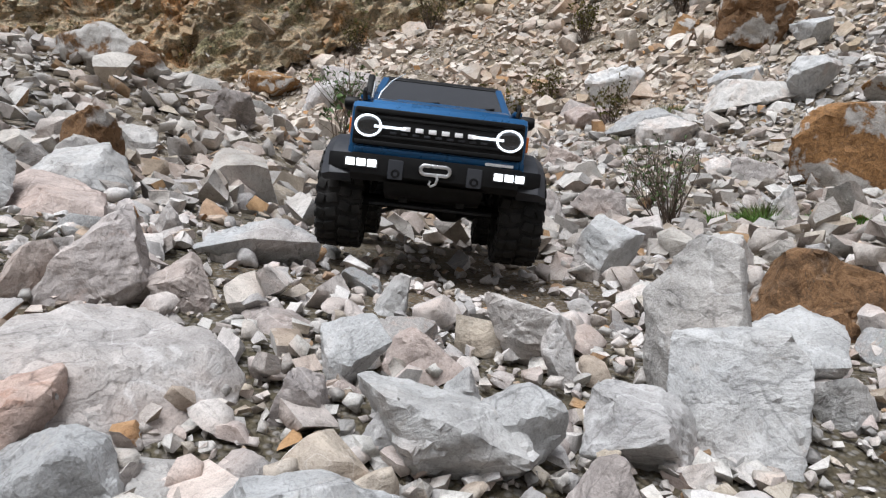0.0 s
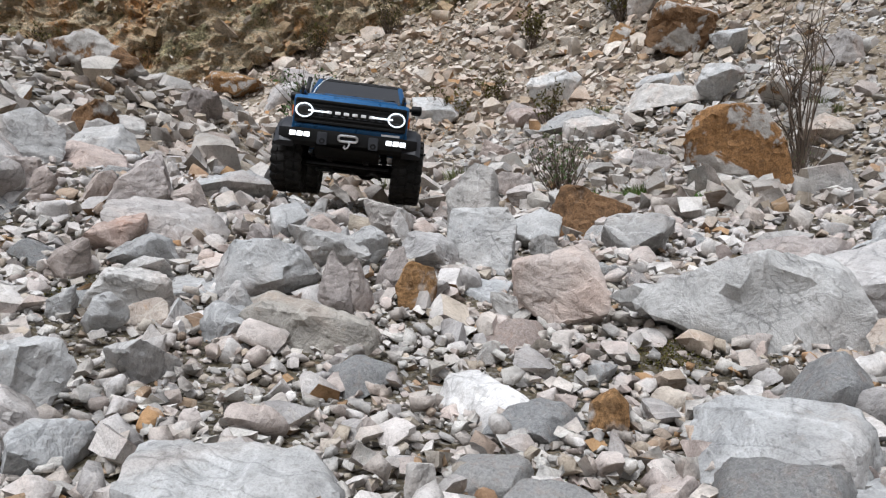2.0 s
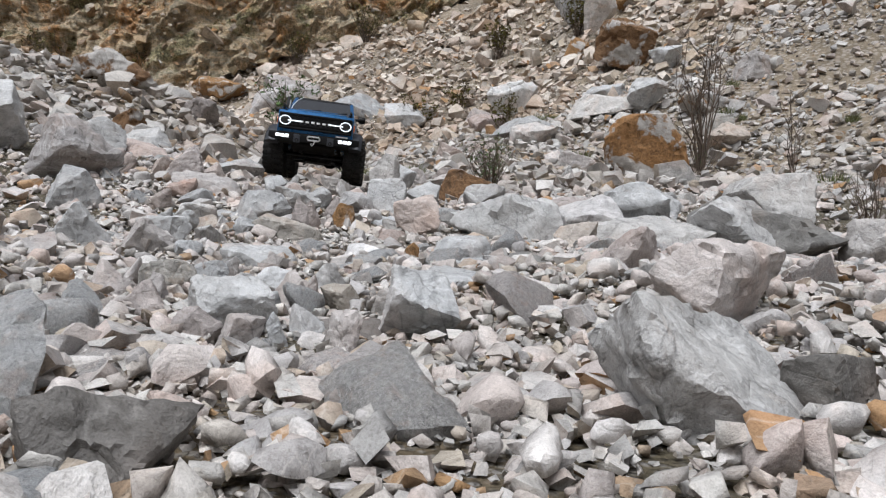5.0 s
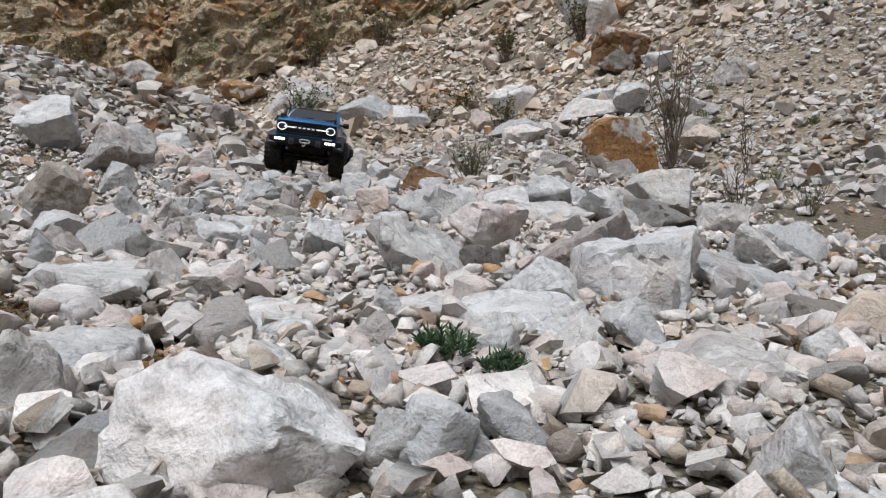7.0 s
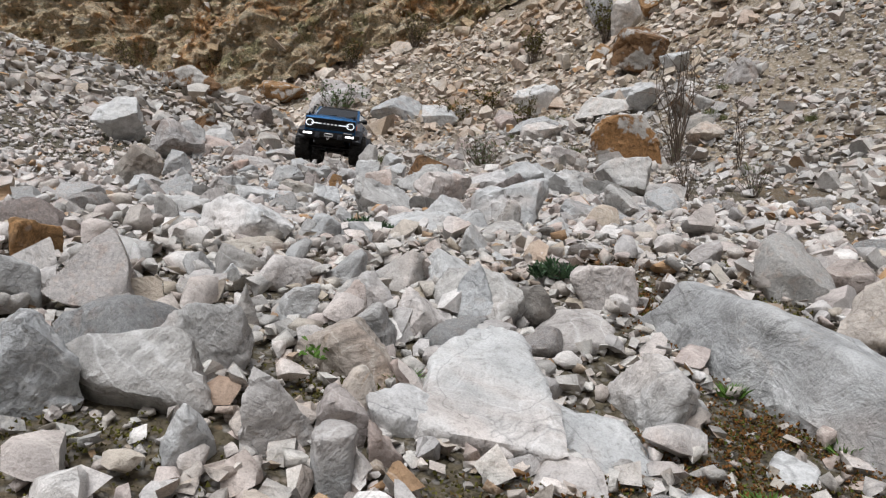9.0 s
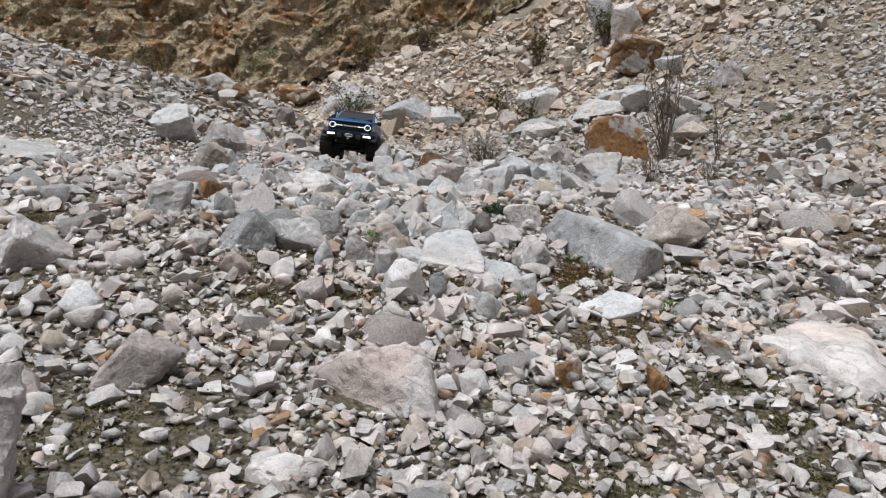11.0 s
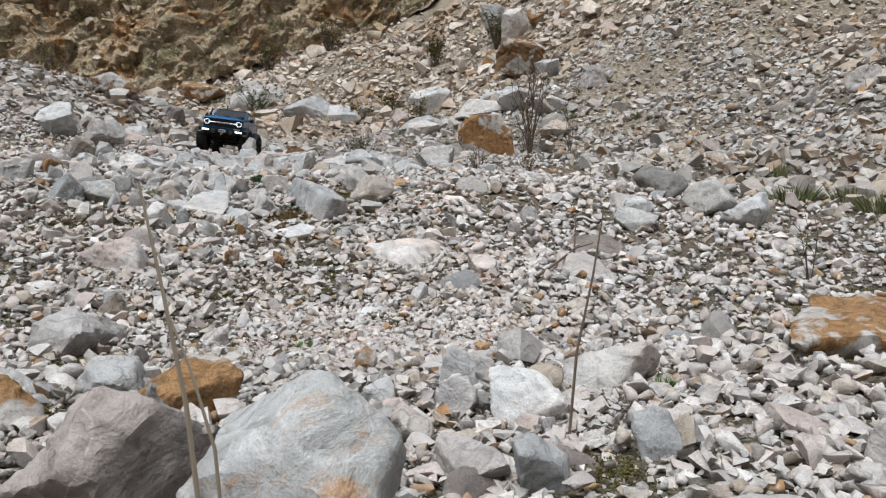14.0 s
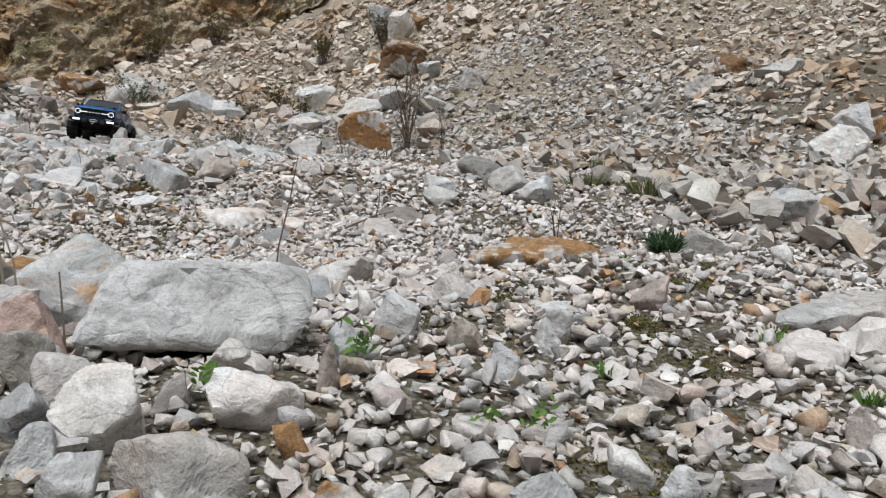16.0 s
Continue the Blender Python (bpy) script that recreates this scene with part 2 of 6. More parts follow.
def ground_z(x, y):
    """Height of the scree: a long profile down to the camera, a bank on one side, a cliff behind the scree, and an
    unseen slope added at the camera's back to block sky.
    """
    x, y = np.asarray(x, float), np.asarray(y, float)
    # below y = -6: unseen rise added to dim reflections and front faces
    z = np.interp(y, (-60, -30, -13, -6, -4, -3.2, -2.6, -2.1, -1.7, -1.3, -0.9, -0.4, 0.1, 0.6, 1.1, 2, 3.5, 5, 7, 10, 16, 40),
                  (16, 11, 1.2, -0.25, 0.0, 0.11, 0.19, 0.226, 0.32, 0.446, 0.495, 0.555, 0.575, 0.69, 0.758, 0.80, 1.10, 1.38, 2.14, 3.73, 6.5, 9.0))
    west = soft(-x - 0.1, 0.15)
    z = z + west * (0.18 + 0.085 * np.clip(y, -3, 3)) * np.interp(y, (2.9, 5.5), (1, 0)) * np.interp(west, (0, 3, 12), (1, 0.8, 0.35))
    z = z - np.minimum(0.22 * west, 0.7) * np.interp(y, (5, 8, 10.2), (0, 1, 1))
    mid = np.clip(x, 0, 2.4)
    z = z + mid * np.interp(y, (0, 1.5, 4), (-0.05, 0, 0.177))
    east = np.minimum(soft(x - 2.4, 0.25), 14)
    z = z + 0.339 * east * np.interp(y, (-0.5, 1.5, 4), (0.2, 1, 1)) + 0.377 * np.minimum(soft(x - 1.6, 0.3), 8) * np.interp(y, (3.5, 6), (0, 1))
    cliff = np.clip(y - 10.3 - 1.3 * soft(x + 0.6, 0.4) + 0.35 * np.sin(1.7 * x), 0, 2.4)
    z = z + 1.9 * cliff
    # a worn hollow along the track, a dip beside the rusty boulder, a hump on the bank
    z = z - 0.02 * np.exp(-((x - 0.05) / 0.3) ** 2) * np.interp(y, (-1.6, -1.2, 0.3, 0.55), (0, 1, 1, 0))
    z = z - 0.19 * np.exp(-((x - 1.9) / 0.75) ** 2 - ((y - 2.75) / 0.85) ** 2) - 0.10 * np.exp(-((x - 3.2) / 0.6) ** 2 - ((y - 1.3) / 0.6) ** 2)
    z = z + 0.12 * np.exp(-((x + 1.0) / 0.6) ** 2 - ((y - 2.5) / 0.5) ** 2) + 0.025 * np.exp(-((x - 1.3) / 0.3) ** 2 - ((y + 2.3) / 0.25) ** 2)
    return np.where(z > 6, 6 + 5 * np.tanh((z - 6) / 5), z) - 0.012


def relief(x, y):
    """Ground with its small hummocks."""
    z = ground_z(x, y)
    for k, (f, a) in enumerate(((1.9, 0.02), (5.3, 0.008), (13.0, 0.003))):
        z = z + a * (np.sin(f * x * 1.3 + 2.1 * k + 1.7 * np.sin(f * 0.8 * y + k)) * np.cos(f * y * 1.1 - 1.3 * k + 1.1 * np.sin(f * 0.7 * x))) * np.interp(y, (3, 9), (1, 4))
    return z


def mesh_of(name, verts, faces, material, smooth=False):
    me = bpy.data.meshes.new(name)
    verts, faces = np.asarray(verts, np.float32), np.asarray(faces, np.int32)
    k = faces.shape[1]
    me.vertices.add(len(verts))
    me.vertices.foreach_set("co", verts.ravel())
    me.loops.add(faces.size)
    me.loops.foreach_set("vertex_index", faces.ravel())
    me.polygons.add(len(faces))
    me.polygons.foreach_set("loop_start", np.arange(0, faces.size, k, dtype=np.int32))
    me.polygons.foreach_set("use_smooth", np.full(len(faces), smooth))
    me.update(calc_edges=True)
    me.materials.append(material)
    return me


def sheet(name, xs, ys, height, material):
    gx, gy = np.meshgrid(xs, ys)
    v = np.stack([gx.ravel(), gy.ravel(), height(gx, gy).ravel()], 1)
    n, i = len(xs), np.arange(len(xs) - 1)
    a = (np.arange(len(ys) - 1)[:, None] * n + i).ravel()
    return new(name, mesh_of(name, v, np.stack([a, a + 1, a + n + 1, a + n], 1), material, True))


far = np.geomspace(0.3, 190, 26)
xs = np.r_[-3.0 - far[::-1], np.arange(-3.0, 5.0, 0.06), 5.0 + far]
ys = np.r_[-3.4 - far[::-1], np.arange(-3.4, 4.0, 0.06), np.arange(4.0, 13.0, 0.12), 13.0 + far]
ground = tagged(sheet("ground", xs, ys, relief, GROUND), "gravelly brown-grey quarry soil sloping under loose scree", "ground", kind="structure")


# ---- broken stone ----
def broken(seed, w, d, h, cuts=9, deep=0.34, boxy=0.0, upright=1.0, turned=0.6):
    """A bmesh of a stone split along flat breaks: planes take corners and sides off a crooked block.
    deep: how far the largest breaks reach in; boxy: 1 keeps the block nearly whole; upright: below 1 the breaks stand steep;
    turned: how far the block is rolled over before it breaks, in radians."""
    r = random.Random(seed)
    bm = bmesh.new()
    bmesh.ops.create_cube(bm, size=2.0)
    lean = Vector((r.uniform(-0.3, 0.3), r.uniform(-0.3, 0.3), 0)) * (1 - 0.6 * boxy)
    roll = Euler((r.uniform(-turned, turned), r.uniform(-turned, turned), r.uniform(-1, 1) * min(0.5, turned))).to_matrix()
    for v in bm.verts:
        v.co = roll @ (v.co + lean * v.co.z + Vector((r.uniform(-0.25, 0.25), r.uniform(-0.25, 0.25), r.uniform(-0.2, 0.2))))
    for k in range(cuts):
        n = Vector((r.gauss(0, 1), r.gauss(0, 1), r.gauss(0.12, 0.8) * upright)).normalized()
        reach = [n.dot(v.co) for v in bm.verts]
        far, near = max(reach), min(reach)
        share = r.uniform(0.6, 1.0) * deep if k < 3 else r.uniform(0.05, 0.6 * deep)
        off = far - (far - near) * share * (1 - 0.55 * boxy)
        got = bmesh.ops.bisect_plane(bm, geom=[*bm.verts, *bm.edges, *bm.faces], plane_co=n * off, plane_no=n, clear_outer=True)
        rim = [e for e in got["geom_cut"] if isinstance(e, bmesh.types.BMEdge)]
        if rim:
            bmesh.ops.contextual_create(bm, geom=rim)
    lo = [min(v.co[k] for v in bm.verts) for k in range(3)]
    hi = [max(v.co[k] for v in bm.verts) for k in range(3)]
    for v in bm.verts:
        for k, s in enumerate((w, d, h)):
            v.co[k] = ((v.co[k] - lo[k]) / max(1e-6, hi[k] - lo[k]) - (0.5 if k < 2 else 0.0)) * s
    bmesh.ops.remove_doubles(bm, verts=bm.verts, dist=0.05 * min(w, d, h))
    bmesh.ops.recalc_face_normals(bm, faces=bm.faces)
    return bm


def flake(q):
    """Height of flaked rock at q: crooked flat scars that end in small steps."""
    at = noise.voronoi(q)[1][0]
    way = noise.noise_vector(at * 3.7 + Vector((5.1, 2.3, 8.8)))
    return way.z * 0.6 + (q - at).dot(way) * 0.9


def weathered(bm, seed, size, grain=0.055, rough=1.0, worn=2):
    """Split the faces finely and flake them; worn: how far the edges are rounded off."""
    bmesh.ops.triangulate(bm, faces=bm.faces)
    edge = max(0.0022, size * grain)
    for k in range(6):
        long = [e for e in bm.edges if e.calc_length() > edge * 1.5]
        if not long or len(bm.faces) > 7000:
            break
        bmesh.ops.subdivide_edges(bm, edges=long, cuts=1)
        bmesh.ops.triangulate(bm, faces=[f for f in bm.faces if len(f.verts) > 3])
    for k in range(worn):
        bmesh.ops.smooth_vert(bm, verts=bm.verts, factor=0.5, use_axis_x=True, use_axis_y=True, use_axis_z=True)
    bm.normal_update()
    off = Vector((seed * 3.7 % 50, seed * 5.3 % 50, seed * 1.9 % 50))
    tilt = Euler((seed % 7 * 0.2 - 0.6, seed % 5 * 0.2 - 0.4, 0)).to_matrix()
    moves = []
    for v in bm.verts:
        q = v.co / size
        a = noise.fractal(q * 5.0 + off, 0.8, 2.1, 4) * 0.012
        bed = tilt @ q
        layer = abs((bed.z * 9 + 1.2 * noise.noise(q * 1.6 + off)) % 1.0 - 0.5) * 0.028
        sharp = max((e.calc_face_angle(0.0) for e in v.link_edges), default=0.0)
        chip = -0.03 * max(0.0, noise.noise(q * 6.0 - off)) * min(1.0, sharp)
        moves.append(v.normal * (a + 0.052 * flake(q * 2.6 + off) + 0.024 * flake(q * 6.5 - off) + layer + chip) * size * rough)
    for v, m in zip(bm.verts, moves):
        v.co += m
    return bm


def finish(name, bm, material, smooth_below=None):
    me = bpy.data.meshes.new(name)
    bm.to_mesh(me)
    bm.free()
    me.materials.append(material)
    if smooth_below is not None:
        me.polygons.foreach_set("use_smooth", np.full(len(me.polygons), True))
        me.set_sharp_from_angle(angle=radians(smooth_below))
    return me


FOOTPRINTS = []
WORDS = {"grey": "grey", "pale": "pale grey-white", "pink": "pinkish grey", "ochre": "ochre-orange", "rust": "rust-brown", "tan": "yellowish tan", "dark": "dark grey", "red": "reddish pink-stained", "white": "bright white", "stained": "pale orange-stained", "mottled": "mottled orange-brown and grey"}
FORMS = {"block": "angular {} limestone {} lying in the scree", "slab": "broad {} limestone {} with a cracked flat top", "flat": "low flat {} limestone {} bedded in gravel",
         "tall": "upright leaning {} limestone {} wedged between stones", "cube": "squarish {} {} with a broken rough face", "squared": "long squared {} limestone {} with a flat face", "upright": "steep {} limestone {} with a flat cracked face", "lump": "stout {} {} with rounded worn corners"}


FORM = {"block": (9, 0.44, 0.0, 0.9, 0.75), "slab": (10, 0.36, 0.1, 0.45, 0.16), "flat": (11, 0.4, 0.0, 0.5, 0.2), "tall": (9, 0.38, 0.15, 0.9, 0.3), "upright": (8, 0.34, 0.3, 0.7, 0.25), "cube": (10, 0.3, 0.25, 0.9, 0.4), "squared": (5, 0.16, 0.7, 0.6, 0.07), "lump": (13, 0.36, 0.0, 0.9, 0.7)}


def rock(x, y, w, d, h, turn, tone, seed, form, tip=0):
    """One large stone, its foot sunk in the scree. w across, d deep, h above the ground, tip: degrees it leans over sideways."""
    size = max(w, d, h)
    sunk = 0.004 if form == "squared" else 0.25 * h + 0.008
    bm = weathered(broken(seed * 13 + 5, w * 1.08, d * 1.1, h * 1.05 + sunk, *FORM[form]), seed, (w * d * (h + sunk)) ** (1 / 3) * 0.6 + size * 0.4, 0.08 if size < 0.05 else 0.054, {"cube": 1.4, "squared": 0.7, "slab": 0.85, "lump": 0.75}.get(form, 1.05), 3 if form == "lump" else 1 if y > -1.0 else 2)
    r = random.Random(seed * 7)
    e, a = 0.15, math.radians(turn)
    gx, gy = float(ground_z(x + e, y) - ground_z(x - e, y)) / (2 * e), float(ground_z(x, y + e) - ground_z(x, y - e)) / (2 * e)
    rise, fall = math.degrees(math.atan(gy * math.cos(a) - gx * math.sin(a))), -math.degrees(math.atan(gx * math.cos(a) + gy * math.sin(a)))
    name = "boulder" if size > 0.13 else "rock"
    ob = new(name, finish(name, bm, TONE[tone], 32 if y > -1.0 else 40))
    lean = {"tall": 4, "block": 5, "cube": 3, "upright": 2, "squared": 1}.get(form, 3)
    dip = {"slab": 6, "flat": 4, "squared": -18, "upright": -26, "block": 3}.get(form, 0)
    lies = form in ("slab", "flat")
    ob.matrix_basis = pose(x, y, float(relief(x, y)) - sunk, rise * (0.9 if lies else 0.6) + dip + r.uniform(-lean, lean), tip + (fall if lies else 0) + r.uniform(-lean, lean), turn + r.uniform(-6, 6))
    FOOTPRINTS.append((x, y, 0.5 * w, 0.5 * d, math.radians(turn)))
    return tagged(ob, FORMS[form].format(WORDS[tone], name), "rock", "rocks of the slope")


rock(-0.182, 0.427, 0.135, 0.126, 0.029, 24, "grey", 2, "slab")
rock(-0.192, 0.777, 0.116, 0.085, 0.047, 14, "grey", 3, "block")
rock(-0.262, 0.574, 0.088, 0.065, 0.067, 25, "pink", 4, "block")
rock(-0.199, 0.575, 0.051, 0.038, 0.037, 20, "pink", 5, "block")
rock(-0.116, 0.549, 0.058, 0.066, 0.009, 13, "pink", 6, "flat")
rock(-0.007, 0.502, 0.056, 0.042, 0.030, 2, "pink", 7, "block")
rock(0.070, 0.549, 0.061, 0.045, 0.049, -6, "grey", 8, "block")
rock(0.143, 0.501, 0.065, 0.038, 0.108, -15, "grey", 9, "tall", 20)
rock(0.177, 0.427, 0.078, 0.041, 0.076, -21, "grey", 10, "upright")
rock(0.093, 0.505, 0.021, 0.013, 0.047, -10, "grey", 11, "tall", -10)
rock(0.359, 0.706, 0.134, 0.097, 0.079, -26, "rust", 12, "block")
rock(0.118, 0.416, 0.062, 0.046, 0.042, -15, "grey", 13, "block")
rock(0.046, 0.406, 0.048, 0.036, 0.044, -5, "grey", 14, "block")
rock(-0.019, 0.411, 0.050, 0.037, 0.033, 4, "grey", 15, "block")
rock(-0.051, 0.475, 0.042, 0.031, 0.041, 7, "grey", 16, "block")
rock(-0.448, 0.853, 0.116, 0.146, 0.026, 28, "pink", 17, "slab")
rock(-0.310, 0.564, 0.046, 0.034, 0.040, 29, "pink", 18, "block")
rock(-0.667, 1.420, 0.109, 0.082, 0.112, 25, "rust", 19, "block")
rock(-0.076, 0.429, 0.033, 0.025, 0.029, 11, "pink", 20, "block")
rock(-0.199, 0.364, 0.028, 0.021, 0.028, 29, "grey", 21, "block")
rock(0.211, 0.952, 0.087, 0.066, 0.079, -12, "grey", 22, "block")
rock(0.371, 1.324, 0.081, 0.061, 0.071, -15, "grey", 23, "block")
rock(0.263, 0.585, 0.069, 0.052, 0.034, -23, "grey", 24, "block")
rock(0.264, 0.473, 0.036, 0.027, 0.034, -28, "pale", 25, "block")
rock(0.016, 0.454, 0.031, 0.024, 0.029, -1, "grey", 26, "block")
rock(-0.043, 0.657, 0.033, 0.025, 0.036, 4, "grey", 27, "block")
rock(0.274, 2.104, 0.144, 0.109, 0.101, -7, "grey", 28, "block")
rock(0.444, 2.135, 0.154, 0.117, 0.093, -12, "pink", 29, "block")
rock(-0.511, 1.032, 0.079, 0.060, 0.066, 27, "grey", 30, "block")
rock(-0.650, 1.594, 0.079, 0.061, 0.078, 22, "grey", 31, "block")
rock(-0.415, 1.340, 0.152, 0.189, 0.034, 17, "grey", 32, "slab")
rock(-0.599, 1.069, 0.074, 0.056, 0.044, 30, "grey", 33, "block")
rock(-0.292, 0.804, 0.037, 0.028, 0.037, 20, "grey", 34, "block")
rock(0.397, 1.015, 0.058, 0.044, 0.059, -21, "grey", 35, "block")
rock(0.948, 2.041, 0.078, 0.060, 0.112, -25, "pale", 36, "block")
rock(-0.212, 0.357, 0.061, 0.046, 0.036, 23, "red", 37, "block")
rock(-0.155, 0.237, 0.068, 0.050, 0.033, 22, "pale", 38, "block")
rock(-0.045, 0.302, 0.104, 0.075, 0.056, 9, "grey", 39, "block")
rock(0.021, 0.273, 0.036, 0.021, 0.059, 2, "pink", 40, "tall", 4)
rock(0.049, 0.280, 0.029, 0.017, 0.053, -2, "pink", 41, "tall", -5)
rock(0.090, 0.304, 0.038, 0.029, 0.045, -6, "ochre", 42, "block", 20)
rock(0.078, 0.344, 0.043, 0.033, 0.044, -4, "pink", 43, "block")
rock(0.010, 0.210, 0.127, 0.053, 0.029, 3, "tan", 44, "slab")
rock(-0.063, 0.218, 0.052, 0.039, 0.034, 13, "grey", 45, "block")
rock(-0.119, 0.278, 0.062, 0.059, 0.010, 17, "grey", 46, "flat")
rock(-0.156, 0.297, 0.045, 0.034, 0.025, 20, "grey", 47, "block")
rock(-0.131, 0.355, 0.043, 0.050, 0.007, 16, "grey", 48, "flat")
rock(-0.177, 0.333, 0.063, 0.047, 0.028, 21, "grey", 49, "block")
rock(0.245, 0.287, 0.092, 0.067, 0.064, -22, "pink", 50, "block")
rock(0.302, 0.424, 0.086, 0.062, 0.014, -22, "grey", 51, "flat")
rock(0.173, 0.342, 0.051, 0.064, 0.008, -14, "grey", 52, "flat")
rock(0.002, 0.399, 0.085, 0.063, 0.040, 3, "grey", 54, "block")
rock(0.388, 0.519, 0.091, 0.068, 0.050, -25, "grey", 56, "block")
rock(0.256, 0.543, 0.073, 0.055, 0.049, -16, "pale", 57, "block")
rock(-0.193, 0.196, 0.024, 0.018, 0.030, 29, "grey", 59, "block")
rock(-0.151, 0.178, 0.033, 0.025, 0.031, 25, "grey", 60, "block")
rock(-0.098, 0.192, 0.033, 0.025, 0.026, 18, "grey", 61, "block")
rock(0.191, 0.286, 0.029, 0.022, 0.026, -17, "pale", 62, "block")
rock(0.117, 0.317, 0.033, 0.025, 0.024, -9, "grey", 63, "block")
rock(-0.224, 0.284, 0.036, 0.028, 0.035, 27, "pink", 64, "block")
rock(-0.124, 0.194, 0.035, 0.026, 0.023, 21, "tan", 65, "block")
rock(0.136, 0.274, 0.043, 0.039, 0.007, -11, "pale", 66, "flat")
rock(-0.373, 0.525, 0.037, 0.028, 0.044, 29, "pink", 68, "block")
rock(0.400, 0.251, 0.201, 0.143, 0.081, -20, "white", 70, "block")
rock(0.561, 0.452, 0.119, 0.089, 0.056, -24, "pink", 71, "block")
rock(0.569, 0.306, 0.129, 0.095, 0.069, -28, "grey", 72, "block")
rock(0.662, 0.383, 0.140, 0.103, 0.101, -31, "grey", 73, "block", 12)
rock(0.607, 0.236, 0.053, 0.066, 0.009, -32, "grey", 74, "flat")
rock(0.489, 0.131, 0.073, 0.055, 0.045, -29, "tan", 75, "block")
rock(0.280, -0.069, 0.089, 0.064, 0.040, -19, "grey", 76, "block")
rock(0.371, -0.076, 0.096, 0.109, 0.015, -29, "dark", 77, "flat")
rock(0.164, 0.086, 0.093, 0.116, 0.021, -4, "white", 78, "slab")
rock(0.018, -0.094, 0.101, 0.101, 0.022, 13, "pale", 79, "slab")
rock(-0.136, 0.012, 0.071, 0.053, 0.048, 25, "grey", 80, "block")
rock(-0.085, -0.048, 0.044, 0.033, 0.024, 23, "grey", 81, "block")
rock(-0.001, -0.225, 0.034, 0.025, 0.028, 21, "grey", 82, "block")
rock(-0.026, -0.225, 0.017, 0.013, 0.027, 25, "grey", 83, "block")
rock(-0.013, -0.272, 0.019, 0.014, 0.029, 26, "pink", 84, "block")
rock(0.047, -0.157, 0.020, 0.015, 0.027, 10, "pale", 85, "block")
rock(-0.532, 0.814, 0.120, 0.091, 0.081, 26, "grey", 86, "block")
rock(-0.490, 0.975, 0.158, 0.118, 0.056, 22, "grey", 87, "block")
rock(-0.419, 0.554, 0.073, 0.055, 0.046, 26, "pink", 88, "block")
rock(0.252, -0.119, 0.040, 0.050, 0.006, -18, "grey", 89, "flat")
rock(0.182, -0.232, 0.029, 0.022, 0.020, -12, "grey", 90, "block")
rock(0.153, -0.205, 0.020, 0.015, 0.022, -6, "tan", 91, "block")
rock(0.218, 0.029, 0.026, 0.020, 0.029, -10, "ochre", 92, "block")
rock(0.312, -0.173, 0.042, 0.053, 0.007, -28, "grey", 93, "flat")
rock(0.204, -0.181, 0.029, 0.022, 0.025, -14, "grey", 94, "block")
rock(0.100, -0.076, 0.017, 0.013, 0.025, 2, "pale", 95, "block")
rock(-0.056, 0.191, 0.049, 0.037, 0.030, 13, "grey", 96, "block")
rock(-0.094, 0.110, 0.053, 0.040, 0.035, 18, "grey", 97, "block")
rock(0.255, -0.313, 0.068, 0.085, 0.015, -15, "grey", 98, "slab")
rock(0.062, -0.307, 0.049, 0.037, 0.029, 9, "grey", 99, "block")
rock(0.119, -0.299, 0.059, 0.044, 0.033, 2, "grey", 100, "block")
rock(-0.145, -0.024, 0.087, 0.065, 0.045, 21, "grey", 101, "block")
rock(0.353, -0.099, 0.064, 0.079, 0.010, -19, "dark", 103, "flat")
rock(-0.050, -0.379, 0.025, 0.019, 0.033, 25, "grey", 104, "block")
rock(-0.002, -0.272, 0.035, 0.026, 0.027, 15, "grey", 105, "block")
rock(0.098, -0.400, 0.037, 0.028, 0.036, 5, "pale", 106, "block")
rock(0.118, -0.409, 0.017, 0.013, 0.033, 2, "pink", 107, "block")
rock(0.089, -0.454, 0.021, 0.016, 0.021, 8, "grey", 108, "block")
rock(0.031, -0.460, 0.025, 0.019, 0.026, 18, "grey", 109, "block")
rock(-0.001, -0.475, 0.027, 0.021, 0.030, 25, "grey", 110, "block")
rock(0.107, -0.451, 0.012, 0.007, 0.024, 4, "pink", 111, "tall", 10)
rock(0.218, -0.512, 0.065, 0.048, 0.058, -9, "grey", 112, "block", -15)
rock(0.326, -0.392, 0.086, 0.043, 0.013, -19, "grey", 113, "slab", 12)
rock(0.428, -0.297, 0.095, 0.070, 0.052, -25, "pink", 114, "block")
rock(-0.012, -0.405, 0.049, 0.037, 0.035, 20, "tan", 115, "cube")
rock(0.072, -0.529, 0.058, 0.043, 0.041, 14, "pale", 116, "block")
rock(0.162, -0.500, 0.056, 0.070, 0.012, -1, "dark", 117, "slab")
rock(0.190, -0.430, 0.034, 0.026, 0.024, -4, "pale", 118, "block")
rock(0.148, -0.417, 0.040, 0.030, 0.026, 1, "tan", 119, "block")
rock(0.156, -0.574, 0.027, 0.021, 0.032, 0, "grey", 120, "cube")
rock(-0.498, 0.560, 0.141, 0.070, 0.021, 25, "grey", 121, "slab", 14)
rock(-0.351, 0.238, 0.107, 0.080, 0.062, 25, "grey", 122, "block")
rock(-0.241, -0.011, 0.076, 0.058, 0.065, 25, "grey", 123, "block")
rock(0.002, -0.506, 0.033, 0.025, 0.025, 23, "pink", 124, "block")
rock(-0.050, -0.426, 0.038, 0.029, 0.033, 25, "grey", 125, "block")
rock(0.055, -0.566, 0.032, 0.024, 0.025, 18, "pink", 126, "block")
rock(0.086, -0.582, 0.034, 0.025, 0.026, 14, "grey", 127, "block")
rock(0.282, -0.110, 0.073, 0.091, 0.012, -9, "grey", 128, "flat")
